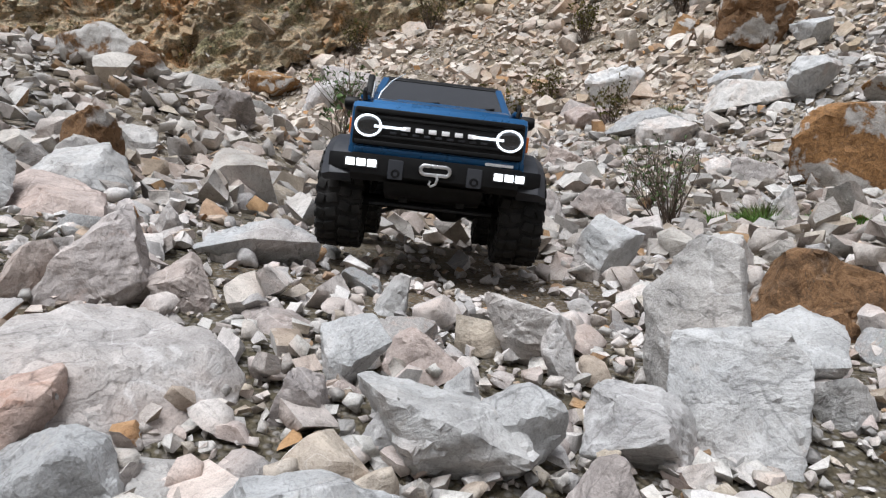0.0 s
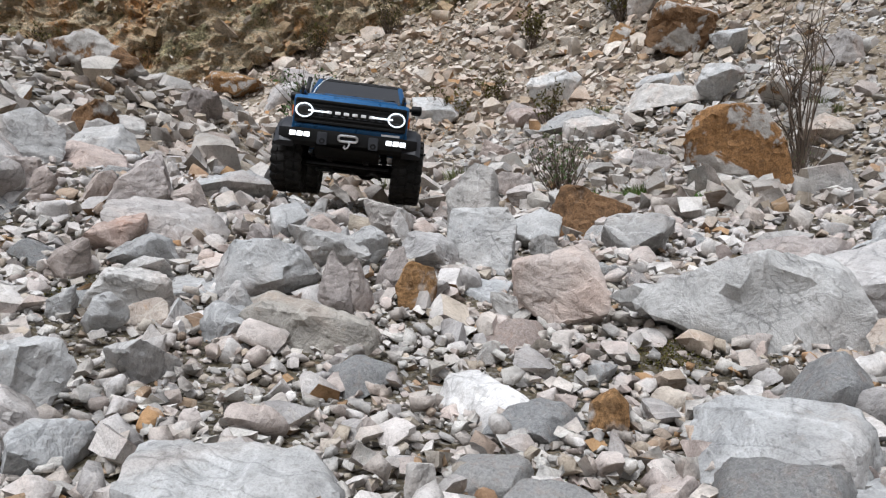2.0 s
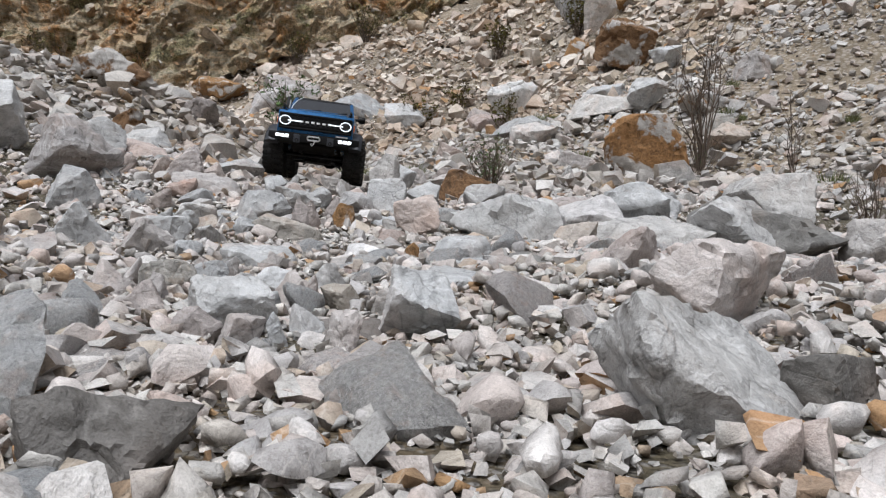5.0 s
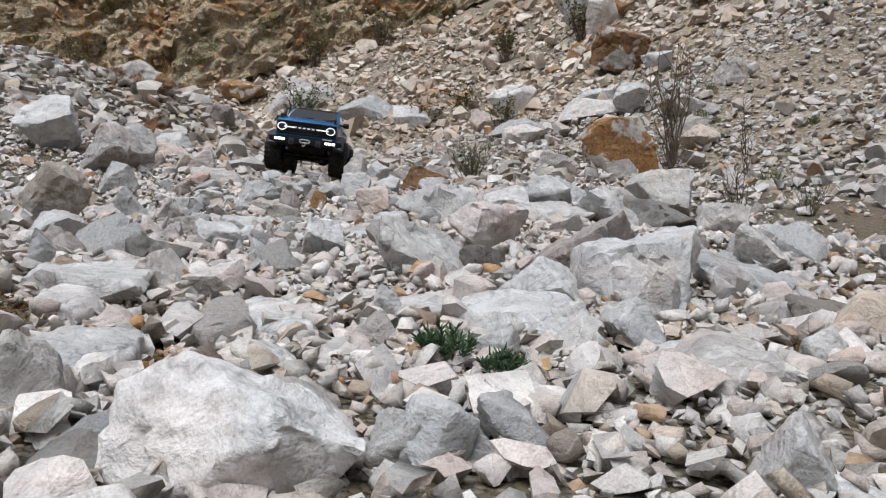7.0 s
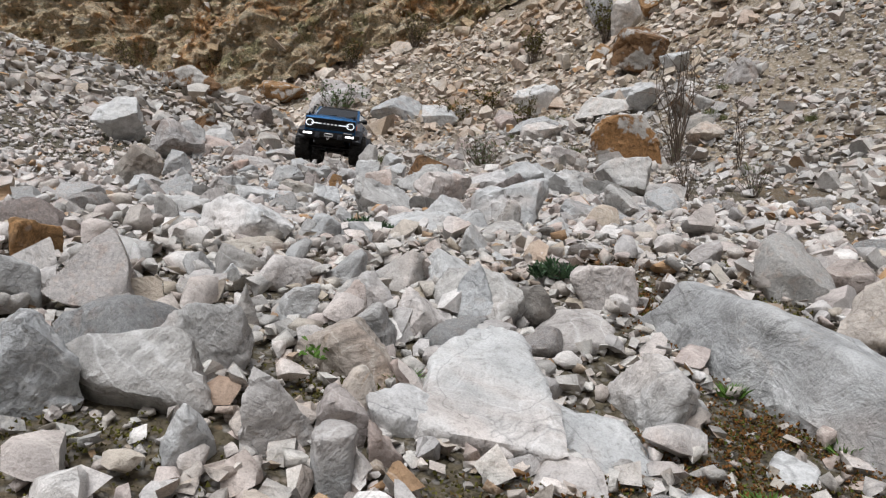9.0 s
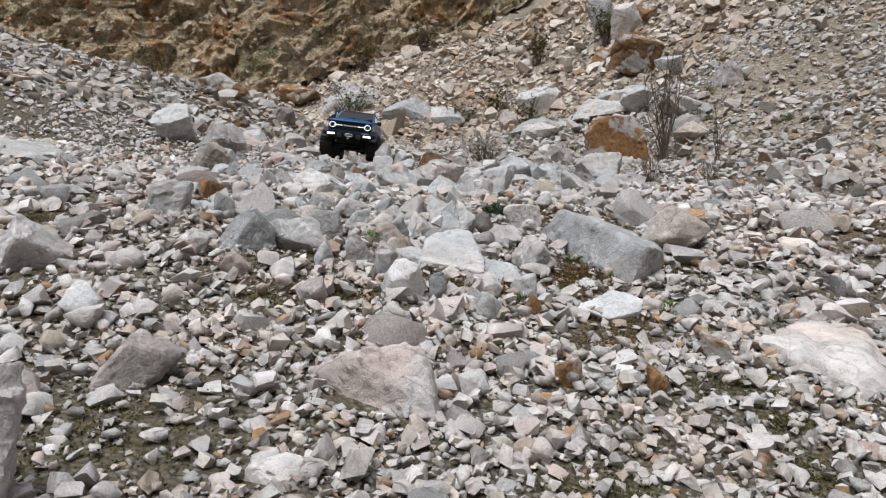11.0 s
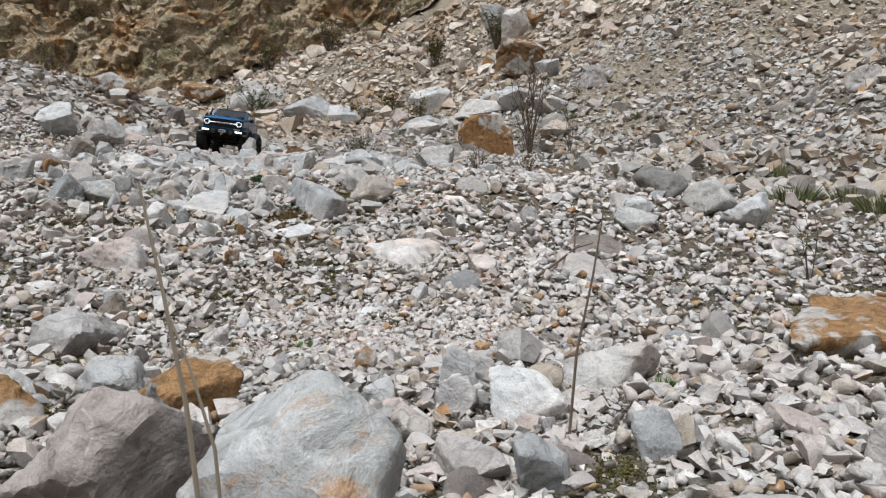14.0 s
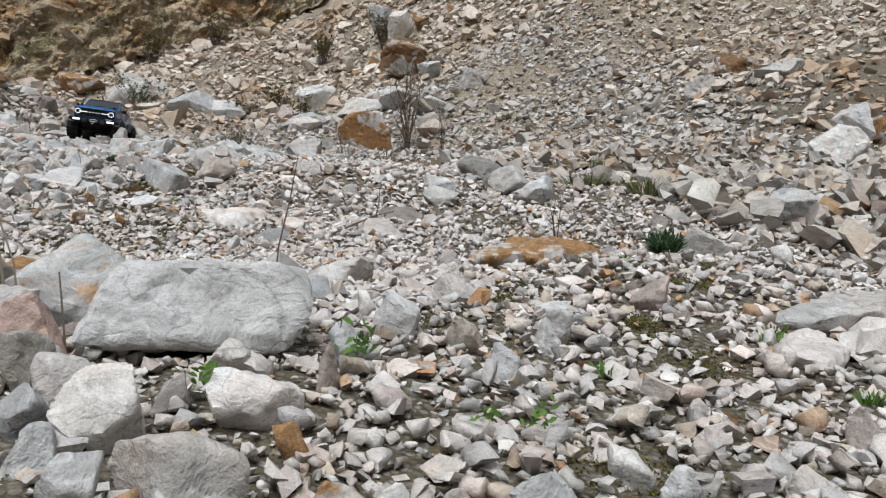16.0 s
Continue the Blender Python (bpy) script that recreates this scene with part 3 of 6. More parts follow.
rock(0.661, 0.233, 0.201, 0.194, 0.032, -24, "grey", 129, "flat")
rock(0.821, 0.204, 0.170, 0.125, 0.100, -32, "grey", 130, "block")
rock(0.668, 0.001, 0.123, 0.154, 0.020, -30, "dark", 131, "flat")
rock(0.127, -0.519, 0.027, 0.020, 0.027, 5, "grey", 132, "block")
rock(0.110, -0.546, 0.017, 0.013, 0.025, 8, "grey", 133, "block")
rock(0.260, -0.531, 0.009, 0.006, 0.020, -17, "tan", 134, "tall", 5)
rock(0.341, -0.729, 0.094, 0.070, 0.065, -5, "grey", 135, "block")
rock(0.439, -0.548, 0.100, 0.074, 0.066, -10, "pale", 136, "block")
rock(0.522, -0.725, 0.109, 0.080, 0.063, -19, "pink", 137, "block")
rock(0.877, 0.246, 0.257, 0.190, 0.089, -20, "dark", 138, "block")
rock(0.540, -0.865, 0.107, 0.078, 0.061, -25, "grey", 139, "block")
rock(0.442, -0.899, 0.070, 0.052, 0.045, -17, "pale", 140, "block")
rock(0.351, -0.917, 0.082, 0.102, 0.013, -7, "pale", 141, "flat")
rock(0.420, -0.998, 0.111, 0.075, 0.025, -18, "grey", 142, "slab")
rock(0.229, -0.997, 0.076, 0.094, 0.016, 8, "grey", 143, "slab")
rock(0.172, -0.921, 0.050, 0.038, 0.029, 13, "grey", 144, "block")
rock(0.134, -0.934, 0.043, 0.033, 0.034, 18, "pale", 145, "block")
rock(0.089, -0.967, 0.084, 0.085, 0.019, 24, "grey", 146, "slab")
rock(0.102, -1.021, 0.052, 0.065, 0.012, 25, "grey", 147, "slab")
rock(0.095, -0.827, 0.057, 0.043, 0.035, 18, "dark", 148, "block")
rock(0.015, -0.884, 0.024, 0.018, 0.036, 27, "grey", 149, "block")
rock(-0.167, -0.480, 0.091, 0.068, 0.086, 26, "tan", 150, "block")
rock(-0.686, 0.567, 0.170, 0.128, 0.132, 26, "grey", 151, "block")
rock(-0.464, 0.436, 0.152, 0.115, 0.111, 22, "grey", 152, "block", 25)
rock(-0.485, 0.637, 0.138, 0.105, 0.091, 21, "grey", 153, "block")
rock(-0.075, -0.658, 0.085, 0.063, 0.042, 26, "grey", 154, "block")
rock(-0.006, -0.796, 0.035, 0.026, 0.032, 25, "pink", 155, "block")
rock(0.311, -1.034, 0.042, 0.031, 0.026, -4, "grey", 156, "block")
rock(0.289, -1.078, 0.035, 0.044, 0.006, -0, "grey", 157, "flat")
rock(0.387, -1.075, 0.030, 0.023, 0.021, -17, "grey", 158, "block")
rock(0.264, -1.137, 0.028, 0.021, 0.019, 5, "pale", 159, "block")
rock(0.444, -1.038, 0.048, 0.036, 0.022, -23, "grey", 160, "block")
rock(0.485, -1.050, 0.046, 0.034, 0.033, -29, "grey", 161, "block")
rock(0.528, -0.946, 0.040, 0.030, 0.040, -27, "grey", 162, "block")
rock(0.742, -0.681, 0.062, 0.047, 0.058, -32, "grey", 163, "block")
rock(0.492, -1.072, 0.041, 0.051, 0.007, -31, "pale", 164, "flat")
rock(0.418, -1.073, 0.026, 0.020, 0.017, -21, "grey", 165, "block")
rock(0.412, -0.729, 0.047, 0.036, 0.035, -10, "dark", 166, "block")
rock(1.000, 0.469, 0.175, 0.132, 0.104, -21, "grey", 167, "block")
rock(1.057, 0.185, 0.125, 0.094, 0.085, -26, "grey", 168, "block")
rock(0.751, 0.475, 0.116, 0.089, 0.086, -14, "grey", 169, "block")
rock(0.313, -0.969, 0.027, 0.021, 0.032, -4, "grey", 170, "block")
rock(0.676, -0.804, 0.131, 0.066, 0.020, -25, "grey", 171, "slab", 14)
rock(0.378, -1.245, 0.034, 0.026, 0.021, -8, "grey", 172, "block")
rock(0.354, -1.270, 0.026, 0.020, 0.024, -4, "grey", 173, "block")
rock(0.510, -1.132, 0.086, 0.107, 0.013, -23, "grey", 174, "flat")
rock(0.473, -1.270, 0.033, 0.025, 0.026, -27, "grey", 175, "block")
rock(0.327, -1.277, 0.021, 0.016, 0.021, 2, "grey", 176, "block")
rock(0.643, -0.996, 0.055, 0.041, 0.025, -30, "dark", 177, "block")
rock(0.167, -1.154, 0.068, 0.085, 0.015, 24, "pale", 178, "slab")
rock(0.188, -1.245, 0.022, 0.016, 0.037, 27, "grey", 179, "block")
rock(0.577, -1.120, 0.039, 0.029, 0.022, -30, "grey", 180, "block")
rock(0.273, -1.288, 0.075, 0.055, 0.039, 18, "pale", 181, "block", 8)
rock(0.344, -1.276, 0.030, 0.023, 0.027, 10, "pale", 182, "block")
rock(0.339, -1.404, 0.048, 0.035, 0.021, 14, "pale", 183, "block")
rock(0.390, -1.441, 0.021, 0.016, 0.024, 6, "pale", 184, "block")
rock(0.437, -1.454, 0.036, 0.027, 0.030, -3, "grey", 185, "block", -10)
rock(0.360, -1.466, 0.030, 0.022, 0.025, 13, "grey", 186, "block")
rock(0.533, -1.436, 0.056, 0.052, 0.012, -19, "pale", 187, "slab")
rock(0.572, -1.381, 0.045, 0.033, 0.033, -22, "pale", 188, "block")
rock(0.514, -1.415, 0.035, 0.026, 0.027, -15, "dark", 189, "block")
rock(0.475, -1.440, 0.034, 0.018, 0.047, -10, "grey", 190, "upright")
rock(0.417, -1.375, 0.046, 0.034, 0.023, 1, "pale", 191, "block")
rock(0.461, -1.378, 0.045, 0.033, 0.030, -6, "pale", 192, "block")
rock(0.380, -1.390, 0.031, 0.023, 0.023, 7, "grey", 193, "block")
rock(0.300, -1.381, 0.040, 0.030, 0.021, 19, "grey", 194, "block")
rock(0.330, -1.481, 0.019, 0.014, 0.027, 20, "grey", 195, "block")
rock(0.224, -1.289, 0.039, 0.049, 0.006, 24, "dark", 196, "flat")
rock(0.278, -1.407, 0.023, 0.017, 0.021, 23, "grey", 197, "block")
rock(0.402, -1.420, 0.032, 0.024, 0.024, 4, "grey", 198, "block")
rock(0.340, -1.368, 0.021, 0.016, 0.023, 13, "grey", 199, "block")
rock(0.606, -1.126, 0.051, 0.064, 0.008, -16, "grey", 200, "flat")
rock(0.686, -1.250, 0.036, 0.027, 0.026, -28, "grey", 201, "block")
rock(0.292, -1.329, 0.052, 0.032, 0.008, 18, "tan", 202, "flat")
rock(0.230, -1.399, 0.013, 0.010, 0.021, 29, "pale", 203, "block")
rock(0.299, -1.468, 0.018, 0.014, 0.020, 24, "grey", 204, "block")
rock(0.302, -1.419, 0.015, 0.011, 0.019, 21, "pale", 205, "block")
rock(0.496, -1.294, 0.034, 0.042, 0.006, -9, "grey", 206, "flat")
rock(0.479, -1.526, 0.083, 0.104, 0.018, -3, "grey", 207, "slab")
rock(0.442, -1.562, 0.062, 0.031, 0.009, 2, "grey", 208, "slab", 20)
rock(0.400, -1.516, 0.059, 0.044, 0.026, 8, "tan", 209, "block")
rock(0.565, -1.525, 0.059, 0.044, 0.039, -15, "grey", 210, "block")
rock(0.527, -1.565, 0.061, 0.050, 0.010, -11, "grey", 211, "flat")
rock(0.381, -1.600, 0.036, 0.027, 0.035, 13, "grey", 212, "block")
rock(0.325, -1.542, 0.050, 0.037, 0.034, 19, "pale", 213, "block")
rock(0.406, -1.586, 0.029, 0.022, 0.025, 8, "pink", 214, "block")
rock(0.509, -1.595, 0.037, 0.034, 0.006, -9, "grey", 215, "flat")
rock(0.430, -1.601, 0.016, 0.013, 0.023, 5, "pink", 216, "block")
rock(0.410, -1.563, 0.023, 0.017, 0.022, 7, "tan", 217, "block")
rock(0.775, -1.332, 0.041, 0.031, 0.032, -28, "pink", 220, "block")
rock(0.200, -1.496, 0.024, 0.018, 0.034, 30, "grey", 221, "block")
rock(0.195, -1.378, 0.068, 0.069, 0.011, 25, "pale", 222, "flat")
rock(0.148, -1.408, 0.028, 0.035, 0.005, 30, "ochre", 223, "flat")
rock(0.346, -1.618, 0.024, 0.018, 0.026, 20, "grey", 224, "block")
rock(0.410, -1.620, 0.020, 0.016, 0.026, 9, "grey", 225, "block")
rock(0.624, -1.564, 0.026, 0.033, 0.004, -24, "pale", 226, "flat")
rock(0.476, -1.419, 0.065, 0.048, 0.035, -2, "pale", 227, "block")
rock(0.409, -1.484, 0.027, 0.021, 0.027, 6, "grey", 228, "block")
rock(0.653, -1.466, 0.180, 0.068, 0.048, -70, "grey", 229, "slab", 4)
rock(0.641, -1.631, 0.054, 0.068, 0.012, -23, "white", 230, "slab")
rock(0.761, -1.425, 0.074, 0.055, 0.050, -25, "tan", 231, "block")
rock(0.435, -1.676, 0.045, 0.034, 0.038, 4, "pale", 232, "block")
rock(0.132, -1.491, 0.055, 0.041, 0.037, 30, "grey", 233, "block")
rock(0.173, -1.461, 0.055, 0.069, 0.009, 26, "pale", 234, "flat")
rock(0.256, -1.595, 0.052, 0.039, 0.043, 24, "grey", 235, "block")
rock(0.307, -1.582, 0.068, 0.050, 0.031, 18, "grey", 236, "block")
rock(0.267, -1.667, 0.030, 0.023, 0.021, 26, "pink", 237, "block")
rock(0.352, -1.708, 0.026, 0.019, 0.026, 17, "pink", 238, "block")
rock(0.514, -1.637, 0.030, 0.023, 0.019, -7, "pale", 239, "block")
rock(0.554, -1.639, 0.016, 0.009, 0.029, -12, "grey", 240, "tall", 5)
rock(0.516, -1.690, 0.022, 0.017, 0.027, -9, "grey", 241, "block")
rock(0.638, -1.568, 0.024, 0.030, 0.004, -20, "pale", 242, "flat")
rock(0.466, -1.661, 0.018, 0.014, 0.024, -1, "grey", 243, "block")
rock(0.154, -1.397, 0.033, 0.025, 0.028, 25, "ochre", 244, "block")
rock(0.213, -1.619, 0.022, 0.017, 0.022, 29, "pale", 245, "block")
rock(0.255, -1.597, 0.042, 0.051, 0.007, 24, "tan", 246, "flat")
rock(0.554, -1.668, 0.019, 0.015, 0.021, -13, "ochre", 247, "block")
rock(0.578, -1.698, 0.016, 0.013, 0.019, -18, "tan", 248, "block")
rock(0.484, -1.683, 0.018, 0.023, 0.003, -3, "grey", 249, "flat")
rock(0.429, -1.865, 0.089, 0.066, 0.038, 10, "pale", 250, "block")
rock(0.243, -2.033, 0.050, 0.037, 0.073, 30, "grey", 251, "block")
rock(0.303, -2.132, 0.044, 0.033, 0.044, 30, "grey", 252, "block")
rock(0.068, -1.672, 0.069, 0.052, 0.049, 29, "grey", 253, "block")
rock(0.269, -1.873, 0.059, 0.044, 0.028, 22, "pink", 254, "block")
rock(0.825, -1.700, 0.120, 0.180, 0.024, -18, "pale", 255, "flat")
rock(0.325, -2.114, 0.030, 0.023, 0.030, 27, "grey", 256, "block")
rock(0.176, -1.775, 0.037, 0.028, 0.029, 25, "white", 257, "block")
rock(0.479, -1.996, 0.028, 0.035, 0.005, 7, "tan", 258, "flat")
rock(0.602, -2.069, 0.034, 0.041, 0.006, -5, "pale", 259, "flat")
rock(0.359, -2.134, 0.025, 0.019, 0.026, 24, "grey", 260, "block")
rock(0.392, -2.099, 0.027, 0.021, 0.024, 19, "grey", 261, "block")
rock(-0.442, -0.847, 0.172, 0.215, 0.039, 30, "grey", 262, "slab")
rock(0.921, -1.822, 0.045, 0.034, 0.032, -26, "pale", 263, "block")
rock(0.762, -1.970, 0.029, 0.036, 0.005, -19, "pale", 264, "flat")
rock(0.120, -1.841, 0.045, 0.034, 0.029, 31, "grey", 265, "block")
rock(0.711, -1.729, 0.029, 0.022, 0.022, -11, "ochre", 266, "block")
rock(0.637, -1.811, 0.017, 0.013, 0.024, -6, "ochre", 267, "block")
rock(0.573, -1.804, 0.020, 0.016, 0.021, -1, "ochre", 268, "block")
rock(0.685, -1.893, 0.023, 0.029, 0.004, -11, "ochre", 269, "flat")
rock(0.328, -2.060, 0.023, 0.018, 0.025, 24, "tan", 270, "block")
rock(0.503, -2.105, 0.050, 0.037, 0.034, 13, "pale", 271, "block")
rock(0.507, -2.169, 0.067, 0.050, 0.037, 14, "pale", 272, "block")
rock(0.485, -2.012, 0.031, 0.024, 0.026, 13, "tan", 273, "block")
rock(0.373, -2.135, 0.025, 0.019, 0.024, 26, "pale", 275, "block")
rock(0.611, -2.082, 0.026, 0.020, 0.022, 1, "pale", 276, "block")
rock(1.141, -1.635, 0.126, 0.114, 0.020, -27, "dark", 277, "flat")
rock(1.449, -1.105, 0.129, 0.097, 0.070, -28, "dark", 278, "block")
rock(1.256, -1.422, 0.074, 0.057, 0.038, -27, "pale", 279, "block")
rock(1.251, -1.502, 0.081, 0.061, 0.039, -29, "pale", 280, "block")
rock(0.823, -1.936, 0.027, 0.021, 0.024, -15, "pale", 282, "block")
rock(0.571, -2.190, 0.017, 0.013, 0.021, 7, "pale", 284, "block")
rock(1.065, -1.811, 0.093, 0.111, 0.015, -28, "pale", 285, "flat")
rock(0.299, 5.664, 0.348, 0.267, 0.193, 2, "pale", 286, "block")
rock(0.657, -2.371, 0.067, 0.049, 0.034, 9, "ochre", 288, "block")
rock(0.555, -2.424, 0.062, 0.045, 0.028, 25, "ochre", 289, "block")
rock(0.880, -2.374, 0.052, 0.039, 0.035, -21, "pale", 290, "block")
rock(0.963, -2.282, 0.074, 0.054, 0.037, -26, "pale", 291, "block")
rock(0.599, -2.338, 0.052, 0.039, 0.025, 15, "pale", 292, "block")
rock(0.527, -2.353, 0.084, 0.061, 0.026, 24, "grey", 293, "block")
rock(1.446, -1.379, 0.114, 0.087, 0.064, -27, "pale", 294, "block")
rock(0.829, -2.354, 0.039, 0.030, 0.025, -14, "grey", 296, "block")
rock(0.780, -2.361, 0.024, 0.018, 0.021, -8, "pale", 297, "block")
rock(0.768, -2.248, 0.020, 0.016, 0.023, -5, "ochre", 298, "block")
rock(1.273, -1.456, 0.072, 0.055, 0.043, -23, "pale", 299, "block")
rock(0.984, -2.616, 0.040, 0.030, 0.031, -25, "grey", 300, "block")
rock(0.849, -2.279, 0.057, 0.043, 0.030, -1, "pale", 301, "block")
rock(0.937, -2.459, 0.026, 0.020, 0.027, -12, "pale", 302, "block")
rock(0.832, -2.487, 0.037, 0.028, 0.023, 1, "grey", 303, "block")
rock(0.802, -2.420, 0.025, 0.019, 0.022, 4, "pale", 304, "block")
rock(0.854, -2.672, 0.128, 0.052, 0.055, 2, "white", 306, "squared")
rock(0.745, -2.540, 0.092, 0.080, 0.068, 16, "stained", 1007, "lump")
rock(0.672, -2.483, 0.023, 0.018, 0.051, 21, "grey", 308, "block")
rock(0.672, -2.530, 0.082, 0.060, 0.060, 20, "pink", 309, "block")
rock(1.241, -2.221, 0.155, 0.194, 0.024, -26, "ochre", 311, "flat")
rock(1.054, -2.504, 0.048, 0.036, 0.030, -21, "pale", 312, "block")
rock(1.118, -2.581, 0.047, 0.058, 0.008, -32, "pale", 314, "flat")
rock(1.083, -2.644, 0.017, 0.010, 0.027, -32, "pale", 315, "tall", 20)
rock(1.024, -2.651, 0.027, 0.021, 0.026, -25, "tan", 316, "block")
rock(1.034, -2.700, 0.021, 0.016, 0.022, -30, "grey", 317, "block")
rock(1.206, -2.555, 0.034, 0.026, 0.032, -38, "pink", 318, "block")
rock(0.947, -2.691, 0.030, 0.023, 0.027, -15, "grey", 319, "block")
rock(0.967, -2.577, 0.016, 0.012, 0.025, -14, "pale", 320, "block")
rock(0.865, -2.504, 0.029, 0.022, 0.027, 0, "grey", 321, "block")
rock(0.765, -2.681, 0.037, 0.028, 0.041, 17, "red", 322, "block")
rock(0.774, -2.721, 0.029, 0.022, 0.031, 17, "tan", 323, "block")
rock(0.828, -2.805, 0.039, 0.029, 0.034, 13, "pale", 324, "block")
rock(0.862, -2.843, 0.047, 0.035, 0.026, 8, "pale", 325, "block")
rock(0.893, -2.779, 0.041, 0.031, 0.028, 2, "pale", 326, "block")
rock(0.871, -2.717, 0.036, 0.027, 0.021, 4, "grey", 327, "block")
rock(0.803, -2.752, 0.029, 0.022, 0.025, 15, "grey", 328, "block")
rock(0.831, -2.863, 0.024, 0.018, 0.025, 15, "grey", 329, "block")
rock(0.795, -2.791, 0.022, 0.017, 0.022, 17, "grey", 330, "block")
rock(0.806, -2.825, 0.022, 0.017, 0.019, 17, "grey", 331, "block")
rock(0.907, -2.816, 0.016, 0.012, 0.019, -0, "ochre", 332, "block")
rock(0.924, -2.870, 0.022, 0.017, 0.020, -4, "ochre", 333, "block")
rock(1.082, -2.653, 0.020, 0.015, 0.025, -20, "white", 334, "block")
rock(1.004, -2.869, 0.033, 0.024, 0.024, -20, "pale", 336, "block")
rock(1.364, -2.588, 0.088, 0.110, 0.020, -40, "pale", 337, "slab")
rock(1.274, -2.660, 0.062, 0.077, 0.010, -38, "pale", 338, "flat")
rock(1.146, -2.770, 0.025, 0.031, 0.004, -33, "rust", 340, "flat")
rock(0.926, -2.734, 0.014, 0.011, 0.027, -3, "pink", 343, "block")
rock(1.196, -2.812, 0.018, 0.014, 0.026, -42, "pink", 344, "block")
rock(1.054, -2.837, 0.020, 0.015, 0.018, -26, "pale", 345, "block")
rock(1.067, -2.856, 0.017, 0.013, 0.018, -30, "pale", 346, "block")
rock(1.489, -1.449, 0.108, 0.082, 0.060, -19, "pale", 347, "block")
rock(1.606, -1.992, 0.102, 0.077, 0.055, -31, "pale", 348, "block")
rock(0.865, -2.869, 0.016, 0.012, 0.017, 8, "grey", 349, "block")
rock(0.942, -2.869, 0.015, 0.011, 0.018, -8, "grey", 350, "block")
rock(1.137, -2.856, 0.032, 0.024, 0.020, -39, "grey", 351, "block")
rock(2.026, -1.656, 0.109, 0.083, 0.076, -37, "pale", 352, "block")
rock(0.966, -2.864, 0.013, 0.010, 0.015, -13, "pink", 353, "block")
rock(0.712, -2.622, 0.070, 0.036, 0.036, 23, "grey", 354, "block")
rock(2.336, 5.620, 0.538, 0.416, 0.363, -21, "rust", 355, "cube")
rock(2.558, 5.154, 0.269, 0.206, 0.156, -25, "pale", 356, "block")
rock(1.288, 5.726, 0.432, 0.327, 0.287, -12, "pale", 357, "block")
rock(1.679, 4.063, 0.444, 0.333, 0.146, -21, "pale", 358, "block")
rock(1.949, 4.974, 0.339, 0.258, 0.149, -20, "grey", 359, "block")
rock(1.144, 4.134, 0.467, 0.349, 0.119, -14, "grey", 360, "block")
rock(0.987, 5.372, 0.299, 0.228, 0.178, -10, "pink", 361, "block")
rock(1.590, 2.894, 0.444, 0.256, 0.327, -27, "mottled", 362, "tall")
rock(2.207, 3.711, 0.212, 0.162, 0.167, -29, "mottled", 363, "block")
rock(0.537, 3.385, 0.165, 0.127, 0.098, -8, "pink", 364, "block")
rock(1.087, 2.885, 0.143, 0.109, 0.084, -19, "pale", 365, "block")
rock(-0.668, 2.347, 0.136, 0.104, 0.106, 15, "pink", 366, "block")
rock(2.199, 3.421, 0.219, 0.167, 0.110, -31, "tan", 367, "block")
rock(-1.122, 2.525, 0.366, 0.276, 0.148, 20, "rust", 368, "block")
rock(-2.015, 8.653, 0.653, 0.497, 0.223, 13, "ochre", 369, "block")
rock(2.133, 6.659, 0.252, 0.194, 0.219, -12, "ochre", 370, "block")
rock(2.312, 7.718, 0.391, 0.300, 0.427, -12, "grey", 372, "block")
rock(2.539, 7.134, 0.333, 0.256, 0.406, -14, "pale", 373, "block")
rock(2.192, 3.239, 0.240, 0.184, 0.118, -21, "tan", 374, "block")
rock(2.314, 3.740, 0.244, 0.187, 0.112, -21, "grey", 375, "block")
rock(1.131, 3.762, 0.324, 0.247, 0.132, -9, "grey", 376, "block")
rock(1.163, 2.806, 0.183, 0.140, 0.103, -11, "pale", 377, "block")
rock(1.006, 5.157, 0.307, 0.235, 0.169, -6, "pink", 378, "block")
rock(0.510, 5.788, 0.223, 0.172, 0.171, -1, "ochre", 380, "block")
rock(-0.188, 6.712, 0.626, 0.474, 0.253, 4, "grey", 381, "block")
rock(-1.044, 7.654, 0.765, 0.578, 0.257, 9, "grey", 382, "block")
rock(3.236, 6.685, 0.390, 0.299, 0.162, -16, "ochre", 383, "block")
rock(2.852, 7.259, 0.226, 0.175, 0.220, -13, "ochre", 384, "block")
rock(2.716, 3.980, 0.251, 0.193, 0.178, -18, "grey", 385, "block")
rock(1.954, 3.996, 0.277, 0.213, 0.209, -11, "pale", 387, "block")
rock(-0.983, 7.953, 0.647, 0.493, 0.288, 9, "grey", 389, "block")
rock(3.914, 0.308, 0.198, 0.152, 0.182, -41, "pale", 390, "block")
rock(3.600, 0.053, 0.253, 0.192, 0.161, -40, "pale", 391, "block")
rock(3.808, 1.673, 0.202, 0.155, 0.136, -31, "grey", 392, "block")
rock(4.296, 1.433, 0.316, 0.241, 0.093, -37, "grey", 393, "block")
rock(3.987, 0.246, 0.114, 0.088, 0.132, -42, "ochre", 394, "block")
rock(4.256, 1.939, 0.216, 0.166, 0.153, -33, "rust", 395, "block")


